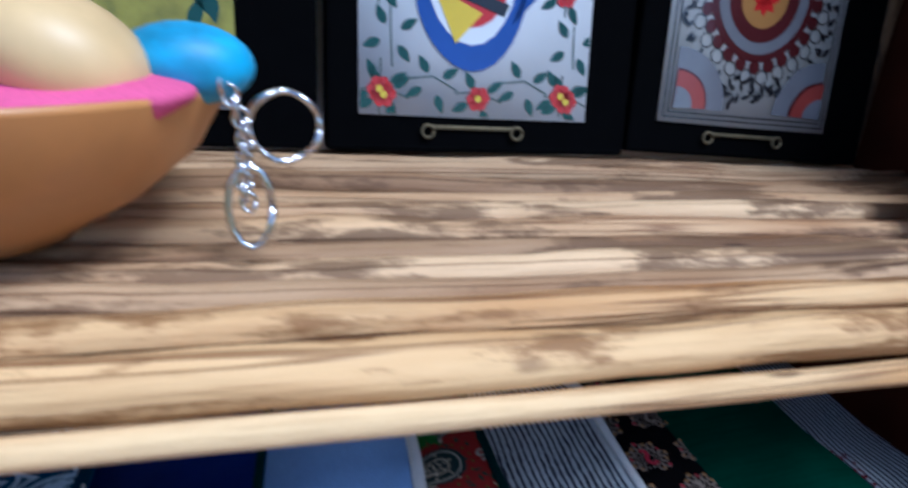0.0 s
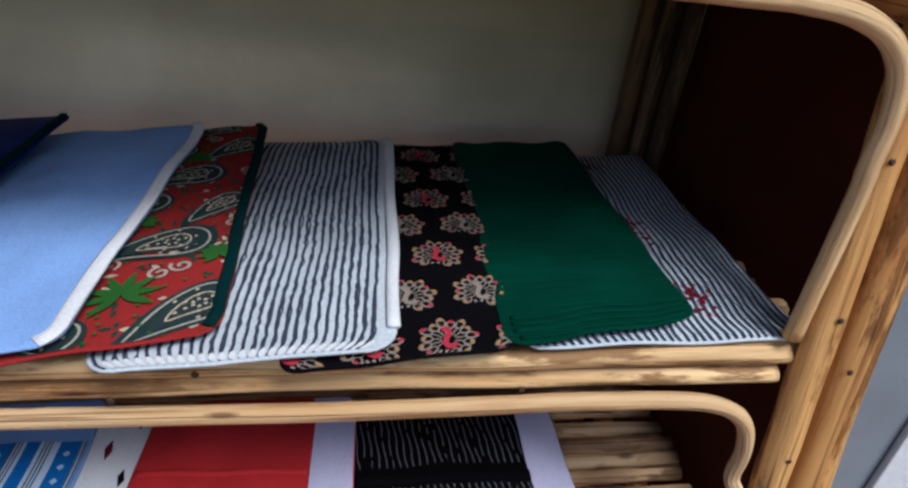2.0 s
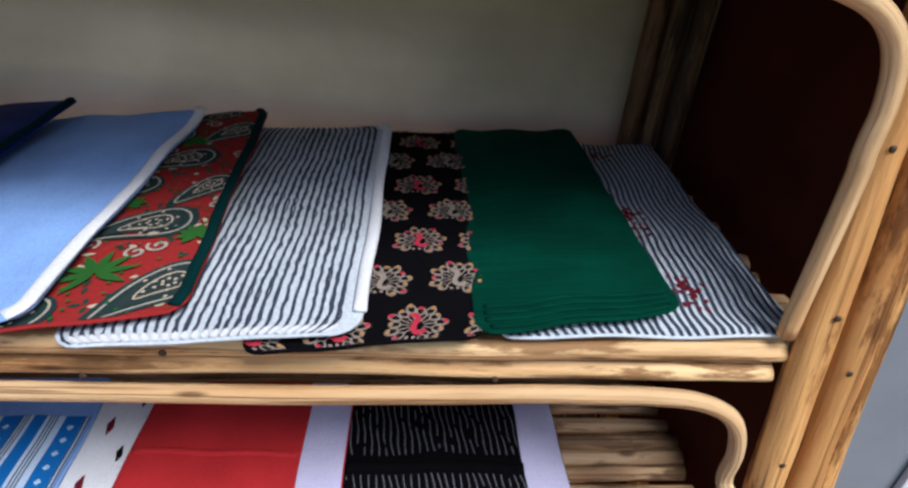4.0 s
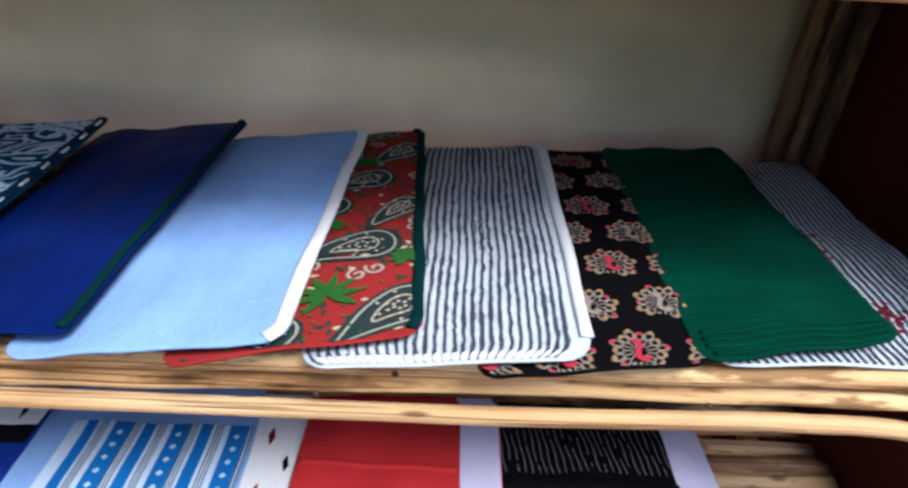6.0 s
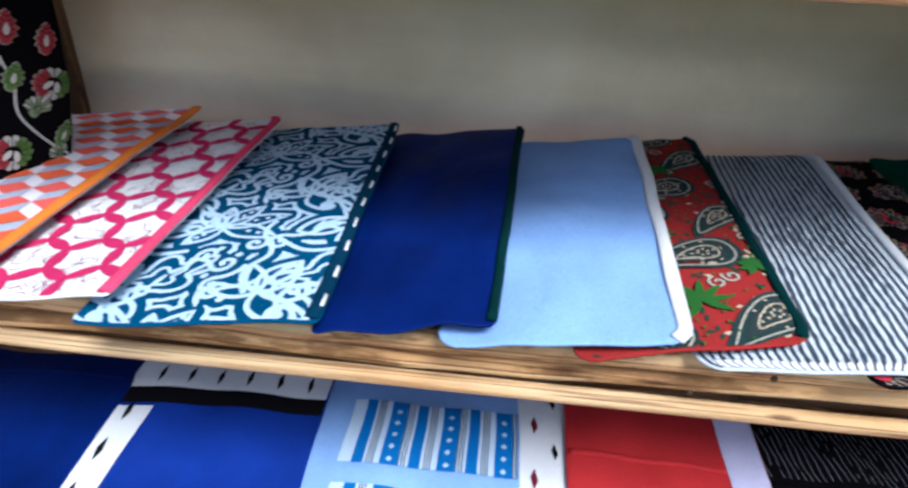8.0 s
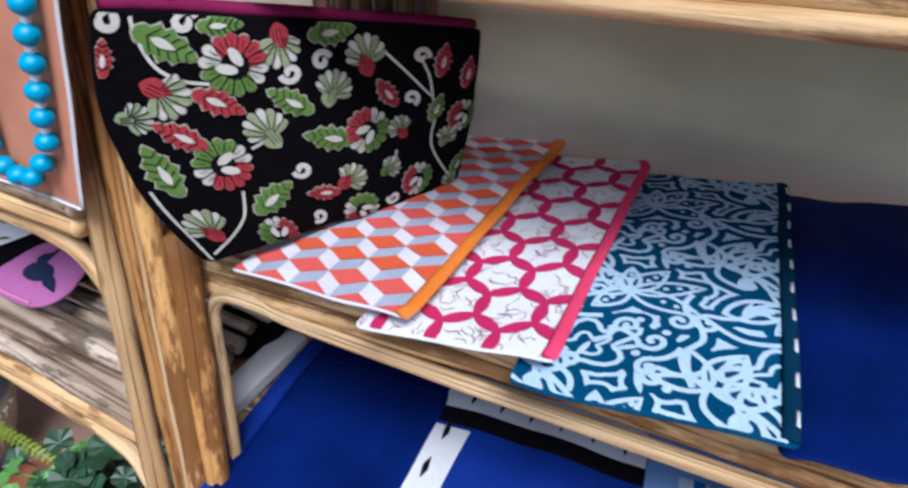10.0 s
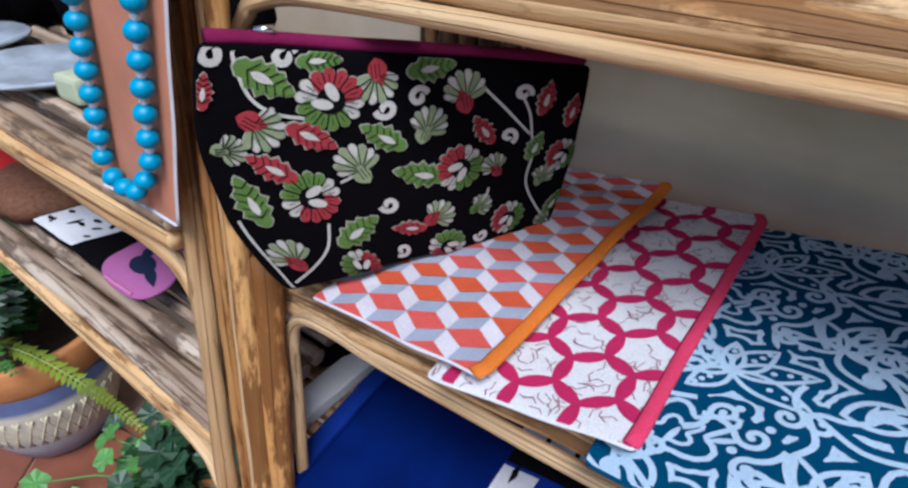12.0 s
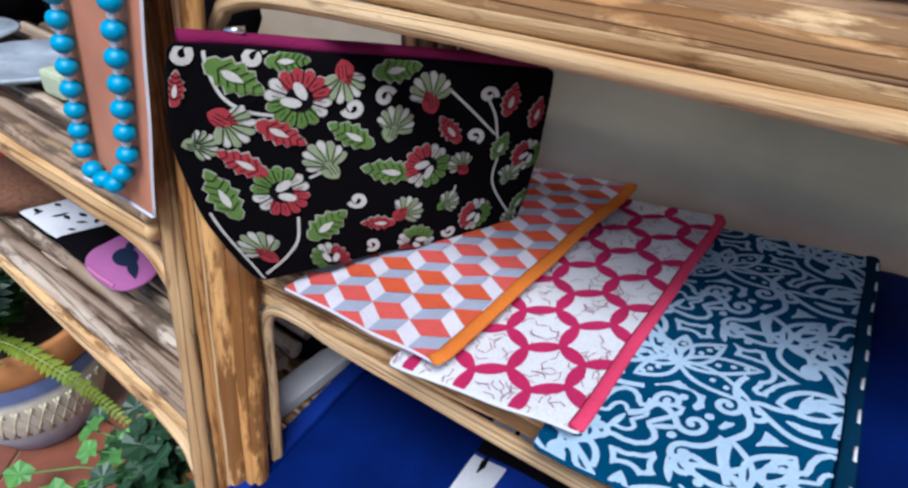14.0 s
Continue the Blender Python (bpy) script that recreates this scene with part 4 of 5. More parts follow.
stem((0.842, 0.524), (0.84, 0.358), (0.899, 0.195), (0.984, 0.063))
stem((0.71, 0.362), (0.694, 0.251))
stem((0.28, 0.49), (0.31, 0.51), (0.35, 0.55))
s.print("outline_print", under, ink("dull_cream", (0.46, 0.45, 0.36)))
s.print("white_print", white, INK_WHITE)
s.print("green_print", green, INK_GREEN)
s.print("sage_print", sagep, INK_SAGE)
s.print("red_print", red, INK_RED)
s.print("vein_print", black, INK_BLACK)
s.print("heart_print", over, INK_WHITE)
pts = [s.at(FW * k / 20, FD, 0.0) - s.n * 0.006 + Vector((0, 0, 0.002)) for k in range(21)]
v, f, u = tube_data(pts, [0.0058] * 21, 8, 3, 0.05, 0.7)
mesh_object("zipper", v, f, ZIP_PLUM, t, "plum zip along the top", u)
v, f, u = tube_data([pts[2] + Vector((0, 0, 0.004)), pts[3] + Vector((0.002, -0.003, 0.006))], [0.002, 0.0025], 8, 3)
mesh_object("zip_pull", v, f, STEEL, t, "small metal zip pull", u)

# ---- folded cloth bags on the lower deck ----
BAGS = "folded cloth bags on the lower shelf"


def bag(label, corners, mat, seed, **kw):
    base = Vector((sum(c[0] for c in corners) / 4, sum(c[1] for c in corners) / 4, LOWER))
    t = thing("cloth_bag", base, label, "bag", BAGS)
    return t, Sheet(t, corners, mat, seed=seed, thick=0.008, **kw)


def flat(x0, x1, y0, y1, z0, z1=None):
    z1 = z0 if z1 is None else z1
    return [(x0, y0, z0), (x1, y0, z1), (x1, y1, z1), (x0, y1, z0)]


def patch(s, name, x0, x1, y0, y1, mat, label=""):
    """A rectangle of other cloth, cut in strips so that it follows the folds."""
    m, n = max(2, round((x1 - x0) / 0.008)), max(2, round((y1 - y0) / 0.008))
    dx, dy = (x1 - x0) / m, (y1 - y0) / n
    s.print(name, [[(x0 + i * dx, y0 + k * dy), (x0 + (i + 1) * dx, y0 + k * dy), (x0 + (i + 1) * dx, y0 + (k + 1) * dy), (x0 + i * dx, y0 + (k + 1) * dy)] for i in range(m) for k in range(n)], mat, label)


def dart(x, y, w, h):
    return [(x, y - h), (x + w, y - h * 0.2), (x + w * 0.7, y + h * 0.2), (x, y + h), (x - w, y + h * 0.2), (x - w * 0.7, y - h * 0.2)]


t, s = bag("folded navy cloth bag with a stitched flap edge", [(-0.600, -0.06, 0.568), (-0.435, -0.05, 0.571), (-0.446, 0.175, 0.571), (-0.624, 0.170, 0.568)], CL_NAVY, 21, wrinkle=0.002, bulge=0.004)
patch(s, "flap_edge", 0.001, 0.024, 0.002, s.d - 0.002, CL_ROYAL, "lighter blue folded edge")
s.strip("hem", 0.024, 0.004, 0.022, s.d - 0.01, 0.004, 0.005, CL_NAVY)
s.strip("hem", 0.03, s.d - 0.03, s.w - 0.01, s.d - 0.03, 0.003, 0.003, CL_NAVY)

t, s = bag("folded royal-blue cloth bag with white ikat borders", [(-0.450, -0.06, 0.570), (-0.245, -0.05, 0.573), (-0.256, 0.190, 0.573), (-0.452, 0.185, 0.570)], CL_ROYAL, 22, wrinkle=0.002, bulge=0.004)
patch(s, "side_border", 0.001, 0.042, 0.001, s.d - 0.072, CL_WHITE, "white border with black ikat darts")
patch(s, "band", 0.001, s.w - 0.001, s.d - 0.068, s.d - 0.048, INK_BLACK, "black band")
patch(s, "top_border", 0.001, s.w - 0.001, s.d - 0.048, s.d - 0.001, CL_WHITE, "white border with black ikat darts")
s.print("ikat_dart", [dart(0.021, 0.03 + 0.045 * k, 0.0035, 0.013) for k in range(4)] + [dart(0.030 + 0.030 * k, s.d - 0.030, 0.0030, 0.012) for k in range(6)], INK_BLACK)

t, s = bag("folded sky-blue cloth bag with a woven blue and white striped panel", [(-0.266, -0.06, 0.570), (-0.066, -0.06, 0.572), (-0.073, 0.200, 0.572), (-0.266, 0.195, 0.570)], CL_SKY, 23, wrinkle=0.002, bulge=0.003)
for y0, y1 in ((0.0, 0.115), (0.135, 0.208)):
    patch(s, "woven_panel", 0.040, s.w - 0.004, y0 + 0.001, y1, CL_ICE, "pale blue woven panel")
    bars, marks, thin = [], [], []
    for k, wd in enumerate((0.010, 0.0155, 0.010, 0.0155, 0.010, 0.0155)):
        x = 0.052 + k * 0.0245
        n = 8
        bars += [[(x, y0 + (y1 - y0) * j / n), (x + wd, y0 + (y1 - y0) * j / n), (x + wd, y0 + (y1 - y0) * (j + 1) / n), (x, y0 + (y1 - y0) * (j + 1) / n)] for j in range(n)]
        for q in (-0.0035, -0.001, 0.0015):
            thin += stroke([(x + wd / 2 + q + 0.012, y0 + (y1 - y0) * j / n) for j in range(n + 1)], 0.0011)
        if wd > 0.012:
            for j in range(12):
                marks.append(turned([(-0.0028, 0), (0, 0.003), (0.0028, 0), (0, -0.003)], x + wd / 2, y0 + 0.006 + j * 0.0135, 0))
    s.print("woven_bar", bars, INK_BLUE)
    s.print("woven_thread", thin, INK_SLATE)
    s.print("woven_diamond", [m for m in marks if m[0][1] < y1 - 0.004], INK_ICE)

t, s = bag("folded white cloth bag with small maroon and black ikat darts", flat(-0.080, -0.024, -0.06, 0.198, 0.566), CL_WHITE, 24, wrinkle=0.001)
s.print("maroon_dart", [dart(0.022, 0.025 + 0.06 * k, 0.0034, 0.011) for k in range(4)], INK_MAROON)
s.print("black_dart", [dart(0.040, 0.055 + 0.06 * k, 0.003, 0.009) for k in range(4)], INK_BLACK)

t, s = bag("folded crimson cloth bag with lavender side borders", [(-0.031, -0.06, 0.571), (0.141, -0.06, 0.572), (0.146, 0.198, 0.573), (-0.029, 0.192, 0.573)], CL_CRIM, 25, wrinkle=0.0022, bulge=0.004, wave=22)
patch(s, "side_border", s.w - 0.036, s.w - 0.001, 0.002, s.d - 0.002, CL_LAV, "lavender border")
s.strip("fold", 0.003, 0.175, s.w - 0.038, 0.168, 0.007, 0.004, CL_CRIM)

t, s = bag("folded black cloth bag with fine dashed stripes and lavender border", [(0.138, -0.06, 0.567), (0.328, -0.06, 0.567), (0.336, 0.200, 0.567), (0.142, 0.198, 0.567)], CL_BLACK, 26, wrinkle=0.0022, bulge=0.004, wave=22)
dash = []
for k in range(38):
    x = k * 0.0058
    run = stroke([(x - 0.030 * j / 60 + 0.0006 * math.sin(j * 0.7 + k), 0.256 * j / 60) for j in range(61)], 0.0006)
    dash += [q for j, q in enumerate(run) if not 36 <= j <= 40 and noise.noise((k * 3.1, j * 0.45, 5)) < 0.35 and q[0][0] < s.w - 0.04]
s.print("dashed_stripe", dash, ink("dull_silver", (0.22, 0.22, 0.25)))
s.strip("fold", 0.003, 0.163, s.w - 0.038, 0.160, 0.012, 0.005, CL_BLACK)
patch(s, "side_border", s.w - 0.038, s.w - 0.001, 0.002, s.d - 0.002, CL_LAV, "lavender border")

paper = thing("paper_packet", (-0.64, 0.12, LOWER), "pale card packet lying behind the navy bag", "packet")
part("packet", box_bm(-0.660, 0.03, 0.557, -0.628, 0.16, 0.572, 0.002), CL_WHITE, paper)
pu = thing("black_purse", (-0.695, 0.145, LOWER), "small round black purse standing at the back", "purse")
lathe("body", pu, (-0.695, 0.145, LOWER), [(0.0, 0.001), (0.035, 0.002), (0.048, 0.03), (0.046, 0.040), (0.03, 0.052), (0.0, 0.055)], CL_BLACK, 24, "", 0.1)

# ---- upper deck: tiled boxes, bowl, plaid purse ----
BOXES = "tiled boxes on the upper shelf"


def tiled_box(label, x0, x1, tx0, tx1, y=0.284, lean_back=8.0, turn=0.0, face=GLAZE):
    z0 = UPPER + 0.003
    b = thing("jewellery_box", ((x0 + x1) / 2, y, z0), label, "box", BOXES)
    h = (x1 - x0) * 0.98
    part("case", box_bm(x0, y + 0.0135, z0, x1, y + 0.043, z0 + h, 0.003), BLACKBOX, b)
    lid = part("lid", box_bm(x0, y, z0, x1, y + 0.0125, z0 + h, 0.003), BLACKBOX, b)
    xm = (x0 + x1) / 2 - 0.004
    bm = box_bm(xm - 0.038, y - 0.003, z0 + 0.0165, xm + 0.026, y - 0.0005, z0 + 0.0195, 0.001)
    cl = part("clasp", bm, BRASS, b, "aged brass clasp")
    for q in (-0.040, 0.028):
        v, f, u = tube_data([(xm + q + 0.0045 * math.cos(k * 0.5236), y - 0.003, z0 + 0.015 + 0.0045 * math.sin(k * 0.5236)) for k in range(13)], [0.0012] * 13, 6, 0, 0)
        mesh_object("clasp_loop", v, f, BRASS, cl, "", u)
    s = Sheet(lid, [(tx0, y - 0.002, z0 + 0.026), (tx1, y - 0.002, z0 + 0.026), (tx1, y - 0.002, z0 + h - 0.022), (tx0, y - 0.002, z0 + h - 0.022)], face, 0.004, 0, 0, 0, 0, 2, "tile")
    s.parent = lid
    b.rotation_euler = (radians(-lean_back), radians(turn), 0)
    return s


s = tiled_box("black lacquered box with a white flower-and-bird tile", -0.050, 0.182, -0.028, 0.145)
vine, flo, core, blue, redb, yel = [], [], [], [], [], []
w, d = s.w, s.d
for side in range(4):
    n = 5
    for k in range(n):
        q = (k + 0.5) / n
        wob = 0.004 * (1 if k % 2 else -1)
        x, y, a = ((q * w, 0.018 + wob, 0), (w - 0.018 + wob, q * d, 1.57), ((1 - q) * w, d - 0.018 + wob, 3.14), (0.018 + wob, (1 - q) * d, 4.71))[side]
        if k % 2 == 0:
            for j in range(6):
                flo.append(disc(x + 0.0050 * math.cos(j * 1.047), y + 0.0050 * math.sin(j * 1.047), 0.0042, 8))
            core.append(disc(x, y, 0.0026, 8))
        for j in range(4):
            b = a + 0.6 + j * 1.5
            vine.append(petal(x + 0.008 * math.cos(b), y + 0.008 * math.sin(b), b, 0.014, 0.0066))
        vine += stroke([(x - 0.018 * math.cos(a), y - 0.018 * math.sin(a) + 0.003), (x, y + 0.005), (x + 0.018 * math.cos(a), y + 0.018 * math.sin(a) - 0.003)], 0.0009)
cx, cy = w * 0.46, d * 0.53
blue.append([(cx + 0.042 * math.cos(t), cy + 0.062 * math.sin(t)) for t in [2.8 + k * 3.9 / 20 for k in range(21)]])
blue.append([(cx + 0.030, cy - 0.030), (cx + 0.068, cy + 0.012), (cx + 0.042, cy + 0.004)])
blue.append([(cx - 0.04, cy), (cx - 0.06, cy + 0.02), (cx - 0.035, cy + 0.02)])
redb.append(disc(cx, cy + 0.012, 0.031, 24, 0.044))
yel.append([(cx - 0.028, cy - 0.008), (cx + 0.008, cy - 0.022), (cx - 0.012, cy - 0.044)])
band = [[(cx - 0.030, cy), (cx + 0.028, cy - 0.016), (cx + 0.024, cy - 0.024), (cx - 0.026, cy - 0.008)]]
s.print("leaf_glaze", vine, GLZ_GREEN)
s.print("flower_glaze", flo, GLZ_RED)
s.print("centre_glaze", core, GLZ_YELLOW)
s.print("bird_wing_glaze", blue, GLZ_BLUE)
s.print("bird_rim_glaze", [disc(cx, cy + 0.008, 0.034, 24, 0.052)], GLAZE)
s.print("bird_body_glaze", redb, GLZ_RED)
s.print("bird_tail_glaze", yel, GLZ_YELLOW)
s.print("bird_band_glaze", band, GLZ_BLACK)

# white tile in a darker glaze colour, which carries the shade on this box
s = tiled_box("black lacquered box with a mandala-painted white tile", 0.184, 0.416, 0.207, 0.371, turn=2.0, face=plain("shaded_white_glaze", (0.50, 0.48, 0.46), 0.2, 0, 40, 0.08))
w, d = s.w, s.d
lines, mar, gry, rd, yl, bl = [], [], [], [], [], []
for q in (0.004, 0.008):
    lines += stroke([(q, q), (w - q, q), (w - q, d - q), (q, d - q), (q, q)], 0.0014)
cx, cy = w / 2, d * 0.56
for k in range(24):
    a = k * math.pi / 12
    mar.append(disc(cx + 0.052 * math.cos(a), cy + 0.052 * math.sin(a), 0.0055, 9))
    bl += ring_band(disc(cx + 0.060 * math.cos(a + 0.13), cy + 0.060 * math.sin(a + 0.13), 0.0058, 9), 0.001)
    bl.append(disc(cx + 0.072 * math.cos(a), cy + 0.072 * math.sin(a), 0.0024, 7))
mar.append(disc(cx, cy, 0.048, 36))
gry.append(disc(cx, cy, 0.042, 36))
rd.append(disc(cx, cy, 0.033, 32))
yl.append(disc(cx, cy, 0.022, 24))
core = [petal(cx, cy, k * math.pi / 4, 0.013, 0.007) for k in range(8)]
for k in range(36):
    a = k * math.pi / 18
    bl += ring_band(disc(cx + 0.0375 * math.cos(a), cy + 0.0375 * math.sin(a), 0.0028, 7), 0.0009)
    bl.append(petal(cx + 0.066 * math.cos(a), cy + 0.066 * math.sin(a), a + 0.5, 0.008, 0.003))
for side in (0.016, w - 0.016):
    for k in range(9):
        bl.append(petal(side, 0.062 + k * 0.012, 0.9 + (k % 2) * 1.4, 0.010, 0.004))
for ux, uy, a0 in ((0.011, 0.011, 0), (w - 0.011, 0.011, 1.5708), (w - 0.011, d - 0.011, 3.1416), (0.011, d - 0.011, 4.7124)):
    for r, col in ((0.047, gry), (0.038, bl), (0.031, rd), (0.019, gry), (0.010, bl)):
        col.append([(ux, uy)] + arc(ux, uy, r, a0, a0 + 1.5708, 12))
for k in range(26):
    x, y = cx + rng.uniform(-0.03, 0.03), rng.choice((0.022, 0.03, 0.038)) + rng.uniform(-0.004, 0.004)
    bl.append(petal(x, y, rng.uniform(0, 6.28), 0.009, 0.0035))
s.print("border_glaze", lines, GLZ_BLACK)
s.print("mandala_rim_glaze", mar, GLZ_MAROON)
s.print("black_glaze", [p for p in bl], GLZ_BLACK)
s.print("mandala_ring_glaze", gry, GLZ_GREY)
s.print("mandala_red_glaze", rd, GLZ_MAROON)
s.print("mandala_gold_glaze", yl, plain("glaze_ochre", (0.36, 0.17, 0.05), 0.2))
s.print("mandala_core_glaze", core, GLZ_RED)
for cxx, cyy, a0 in ((0.011, 0.011, 0), (w - 0.011, 0.011, 1.5708)):
    s.print("corner_glaze", [[(cxx, cyy)] + arc(cxx, cyy, 0.029, a0, a0 + 1.5708, 12)], plain("glaze_brick", (0.30, 0.05, 0.04), 0.2))
    s.print("corner_glaze", [[(cxx, cyy)] + arc(cxx, cyy, 0.017, a0, a0 + 1.5708, 12)], GLZ_GREY)

s = tiled_box("black lacquered box with a yellow and green painted tile", -0.318, -0.056, -0.294, -0.108)
w, d = s.w, s.d
leafp, redp = [], []
for k in range(60):
    leafp.append(petal(rng.uniform(0.01, w), rng.uniform(0.0, d), rng.uniform(0, 6.28), 0.022, 0.009))
s.print("yellow_glaze", [[(0.0, d * 0.18), (w, d * 0.18), (w, d), (0.0, d)]], plain("glaze_olive", (0.30, 0.27, 0.035), 0.2, 0, 60, 0.4))
s.print("leaf_glaze", [p for p in leafp if p[0][1] > d * 0.2], GLZ_GREEN)
s.print("red_glaze", [disc(w * 0.36, d * 0.52, 0.060, 24)], GLZ_MAROON)
s.print("orange_glaze", [disc(w * 0.36, d * 0.56, 0.034, 20)], plain("glaze_rust", (0.36, 0.08, 0.02), 0.2))
s.print("slate_glaze", [[(0.0, 0.0), (w, 0.0), (w, d * 0.17), (0.0, d * 0.17)]], GLZ_GREY)

# turned bowl with its trinkets
bx, by = -0.197, 0.125
bowl = thing("wooden_bowl", (bx, by, UPPER), "turned honey-coloured wooden bowl full of trinkets", "bowl")
lathe("shell", bowl, (bx, by, UPPER + 0.001), [(0.0, 0.0), (0.036, 0.0), (0.040, 0.004), (0.064, 0.018), (0.086, 0.038), (0.099, 0.062), (0.0995, 0.0645), (0.096, 0.0645), (0.089, 0.056), (0.076, 0.038), (0.050, 0.018), (0.0, 0.012)], BOWLW, 56)
head = bmesh.new()
bmesh.ops.create_uvsphere(head, u_segments=24, v_segments=16, radius=1)
for v in head.verts:
    v.co = Vector((-0.146 + v.co.x * 0.027, 0.088 + v.co.y * 0.024, UPPER + 0.076 + v.co.z * 0.021 - v.co.x * 0.006))
tagged(part("wooden_doll", head, plain("pale_turned_wood", (0.66, 0.46, 0.22), 0.45, 0, 40, 0.12), None, "", True), "small doll of pale turned wood lying in the bowl", "doll")
fp = thing("felt_pouch", (-0.17, 0.09, UPPER + 0.06), "bright pink felt pouch lying in the wooden bowl", "pouch")
Sheet(fp, [(-0.225, 0.040, 1.058), (-0.103, 0.070, 1.071), (-0.110, 0.115, 1.076), (-0.230, 0.10, 1.064)], FELT_PINK, 0.010, 0.006, 0.003, 31, 0.015, 18)
fr = thing("felt_pouch", (-0.24, 0.12, UPPER + 0.06), "dark red felt pouch lying in the wooden bowl", "pouch")
Sheet(fr, [(-0.285, 0.07, 1.062), (-0.170, 0.100, 1.066), (-0.185, 0.17, 1.082), (-0.28, 0.15, 1.076)], CL_CRIM, 0.010, 0.006, 0.003, 32, 0.015, 18)
# blue and white patterned cloth, simplified to a mottled blue egg shape
pb = bmesh.new()
bmesh.ops.create_uvsphere(pb, u_segments=20, v_segments=12, radius=1)
for v in pb.verts:
    v.co = Vector((-0.110 + v.co.x * 0.024, 0.102 + v.co.y * 0.018, UPPER + 0.074 + v.co.z * 0.015))
tagged(part("blue_cloth_lump", pb, FELT_BLUE, None, "", True), "blue patterned cloth in the bowl, simplified to a mottled egg shape", "trinket")
kr = thing("key_ring", (-0.085, 0.115, 1.06), "polished steel key ring on a twisted chain over the bowl's rim", "key ring")
c = Vector((-0.0760, 0.098, 1.0575))
v, f, u = tube_data([c + Vector((0.0135 * math.cos(k * math.pi / 16), 0.002 * math.sin(k), 0.0135 * math.sin(k * math.pi / 16))) for k in range(33)], [0.0014] * 33, 8, 0, 0)
mesh_object("ring", v, f, STEEL, kr, "", u)
p0, p1 = Vector((-0.100, 0.090, 1.078)), Vector((-0.085, 0.094, 1.024))
for k in range(13):
    a = p0.lerp(p1, k / 13) + Vector((0.004 * math.sin(k * 0.4), 0, 0))
    e = 1.4 if k % 2 else 0.0
    v, f, u = tube_data([a + Vector((0.0028 * math.cos(j * 0.7854) * math.cos(e), 0.0028 * math.cos(j * 0.7854) * math.sin(e), 0.0042 * math.sin(j * 0.7854))) for j in range(9)], [0.0009] * 9, 6, 0, 0)
    mesh_object("chain_link", v, f, STEEL, kr, "", u)
v, f, u = tube_data([Vector((-0.0895, 0.093, 1.032)) + Vector((0.0085 * math.cos(j * 0.5236), 0, -0.006 + 0.017 * math.sin(j * 0.5236))) for j in range(13)], [0.0016] * 13, 8, 0, 0)
mesh_object("clip", v, f, STEEL, kr, "", u)

# plaid purse
pl = thing("plaid_purse", (0.36, 0.12, UPPER), "puffy pink plaid cotton purse with navy and white checks", "purse")
s = Sheet(pl, [(0.301, 0.102, 1.012), (0.430, 0.070, 1.014), (0.446, 0.148, 1.066), (0.303, 0.150, 1.040)], CL_PLAID, 0.018, 0.016, 0.003, 41, 0.022, 36)
nv, wt = [], []
for k in range(13):
    q = 0.006 + k * 0.0125
    for lst, o, wd in ((nv, 0, 0.0028), (wt, 0.0030, 0.0016)):
        lst += stroke([(q + o, s.d * j / 24) for j in range(25)], wd)
        if q + o < s.d:
            lst += stroke([(s.w * j / 24, q + o) for j in range(25)], wd)
s.print("navy_check", nv, ink("indigo", (0.09, 0.06, 0.13)))
s.print("white_check", wt, INK_LILAC)

# small tag on the post
tg = thing("hang_tag", (0.45, 0.036, 0.972), "small black tag on a white loop hanging beside the post", "tag")
part("tag", box_bm(0.440, 0.034, 0.955, 0.464, 0.038, 0.985, 0.001), BLACKBOX, tg)
v, f, u = tube_data([(0.436, 0.036, 0.990), (0.435, 0.034, 0.980), (0.442, 0.034, 0.972)], [0.0012] * 3, 6, 0, 0)
mesh_object("loop", v, f, CL_WHITE, tg, "white cord loop", u)

# ---- neighbouring shelf ----
left = thing("stick_shelf", (-1.2, 0.16, 0.0), "weathered open shelf of thin wooden sticks holding craft goods", "shelf")
for top, zf in ((0.834, 0.0), (0.622, 0.0)):
    deck(left, -1.75, -0.655, top, GREYW, y0=-0.012, y1=0.30, pitch=0.0235, seed=200 + top * 10, dy=0.060)
    for k in range(2):
        stick("rail", left, (-1.75, 0.036 - 0.004 * k, top - 0.014 - 0.017 * k), (-0.645, -0.026 - 0.004 * k, top - 0.012 - 0.017 * k), 0.009, 0.009, WOOD if k else GREYW, 230 + k + top, 0.006, 44, 11, 0.09)
bent_cane("bent_cane", left, [(-1.7, 0.04, 0.787), (-1.2, 0.01, 0.787), (-0.80, -0.018, 0.787), (-0.70, -0.022, 0.785), (-0.664, -0.020, 0.765), (-0.652, -0.016, 0.71), (-0.652, -0.02, 0.64)], 0.007, CANE, 9)
bent_cane("bent_cane", left, [(-1.7, 0.035, 0.576), (-1.2, 0.005, 0.576), (-0.80, -0.025, 0.576), (-0.70, -0.032, 0.572), (-0.664, -0.036, 0.55), (-0.654, -0.042, 0.48), (-0.654, -0.07, 0.1)], 0.007, CANE, 19)
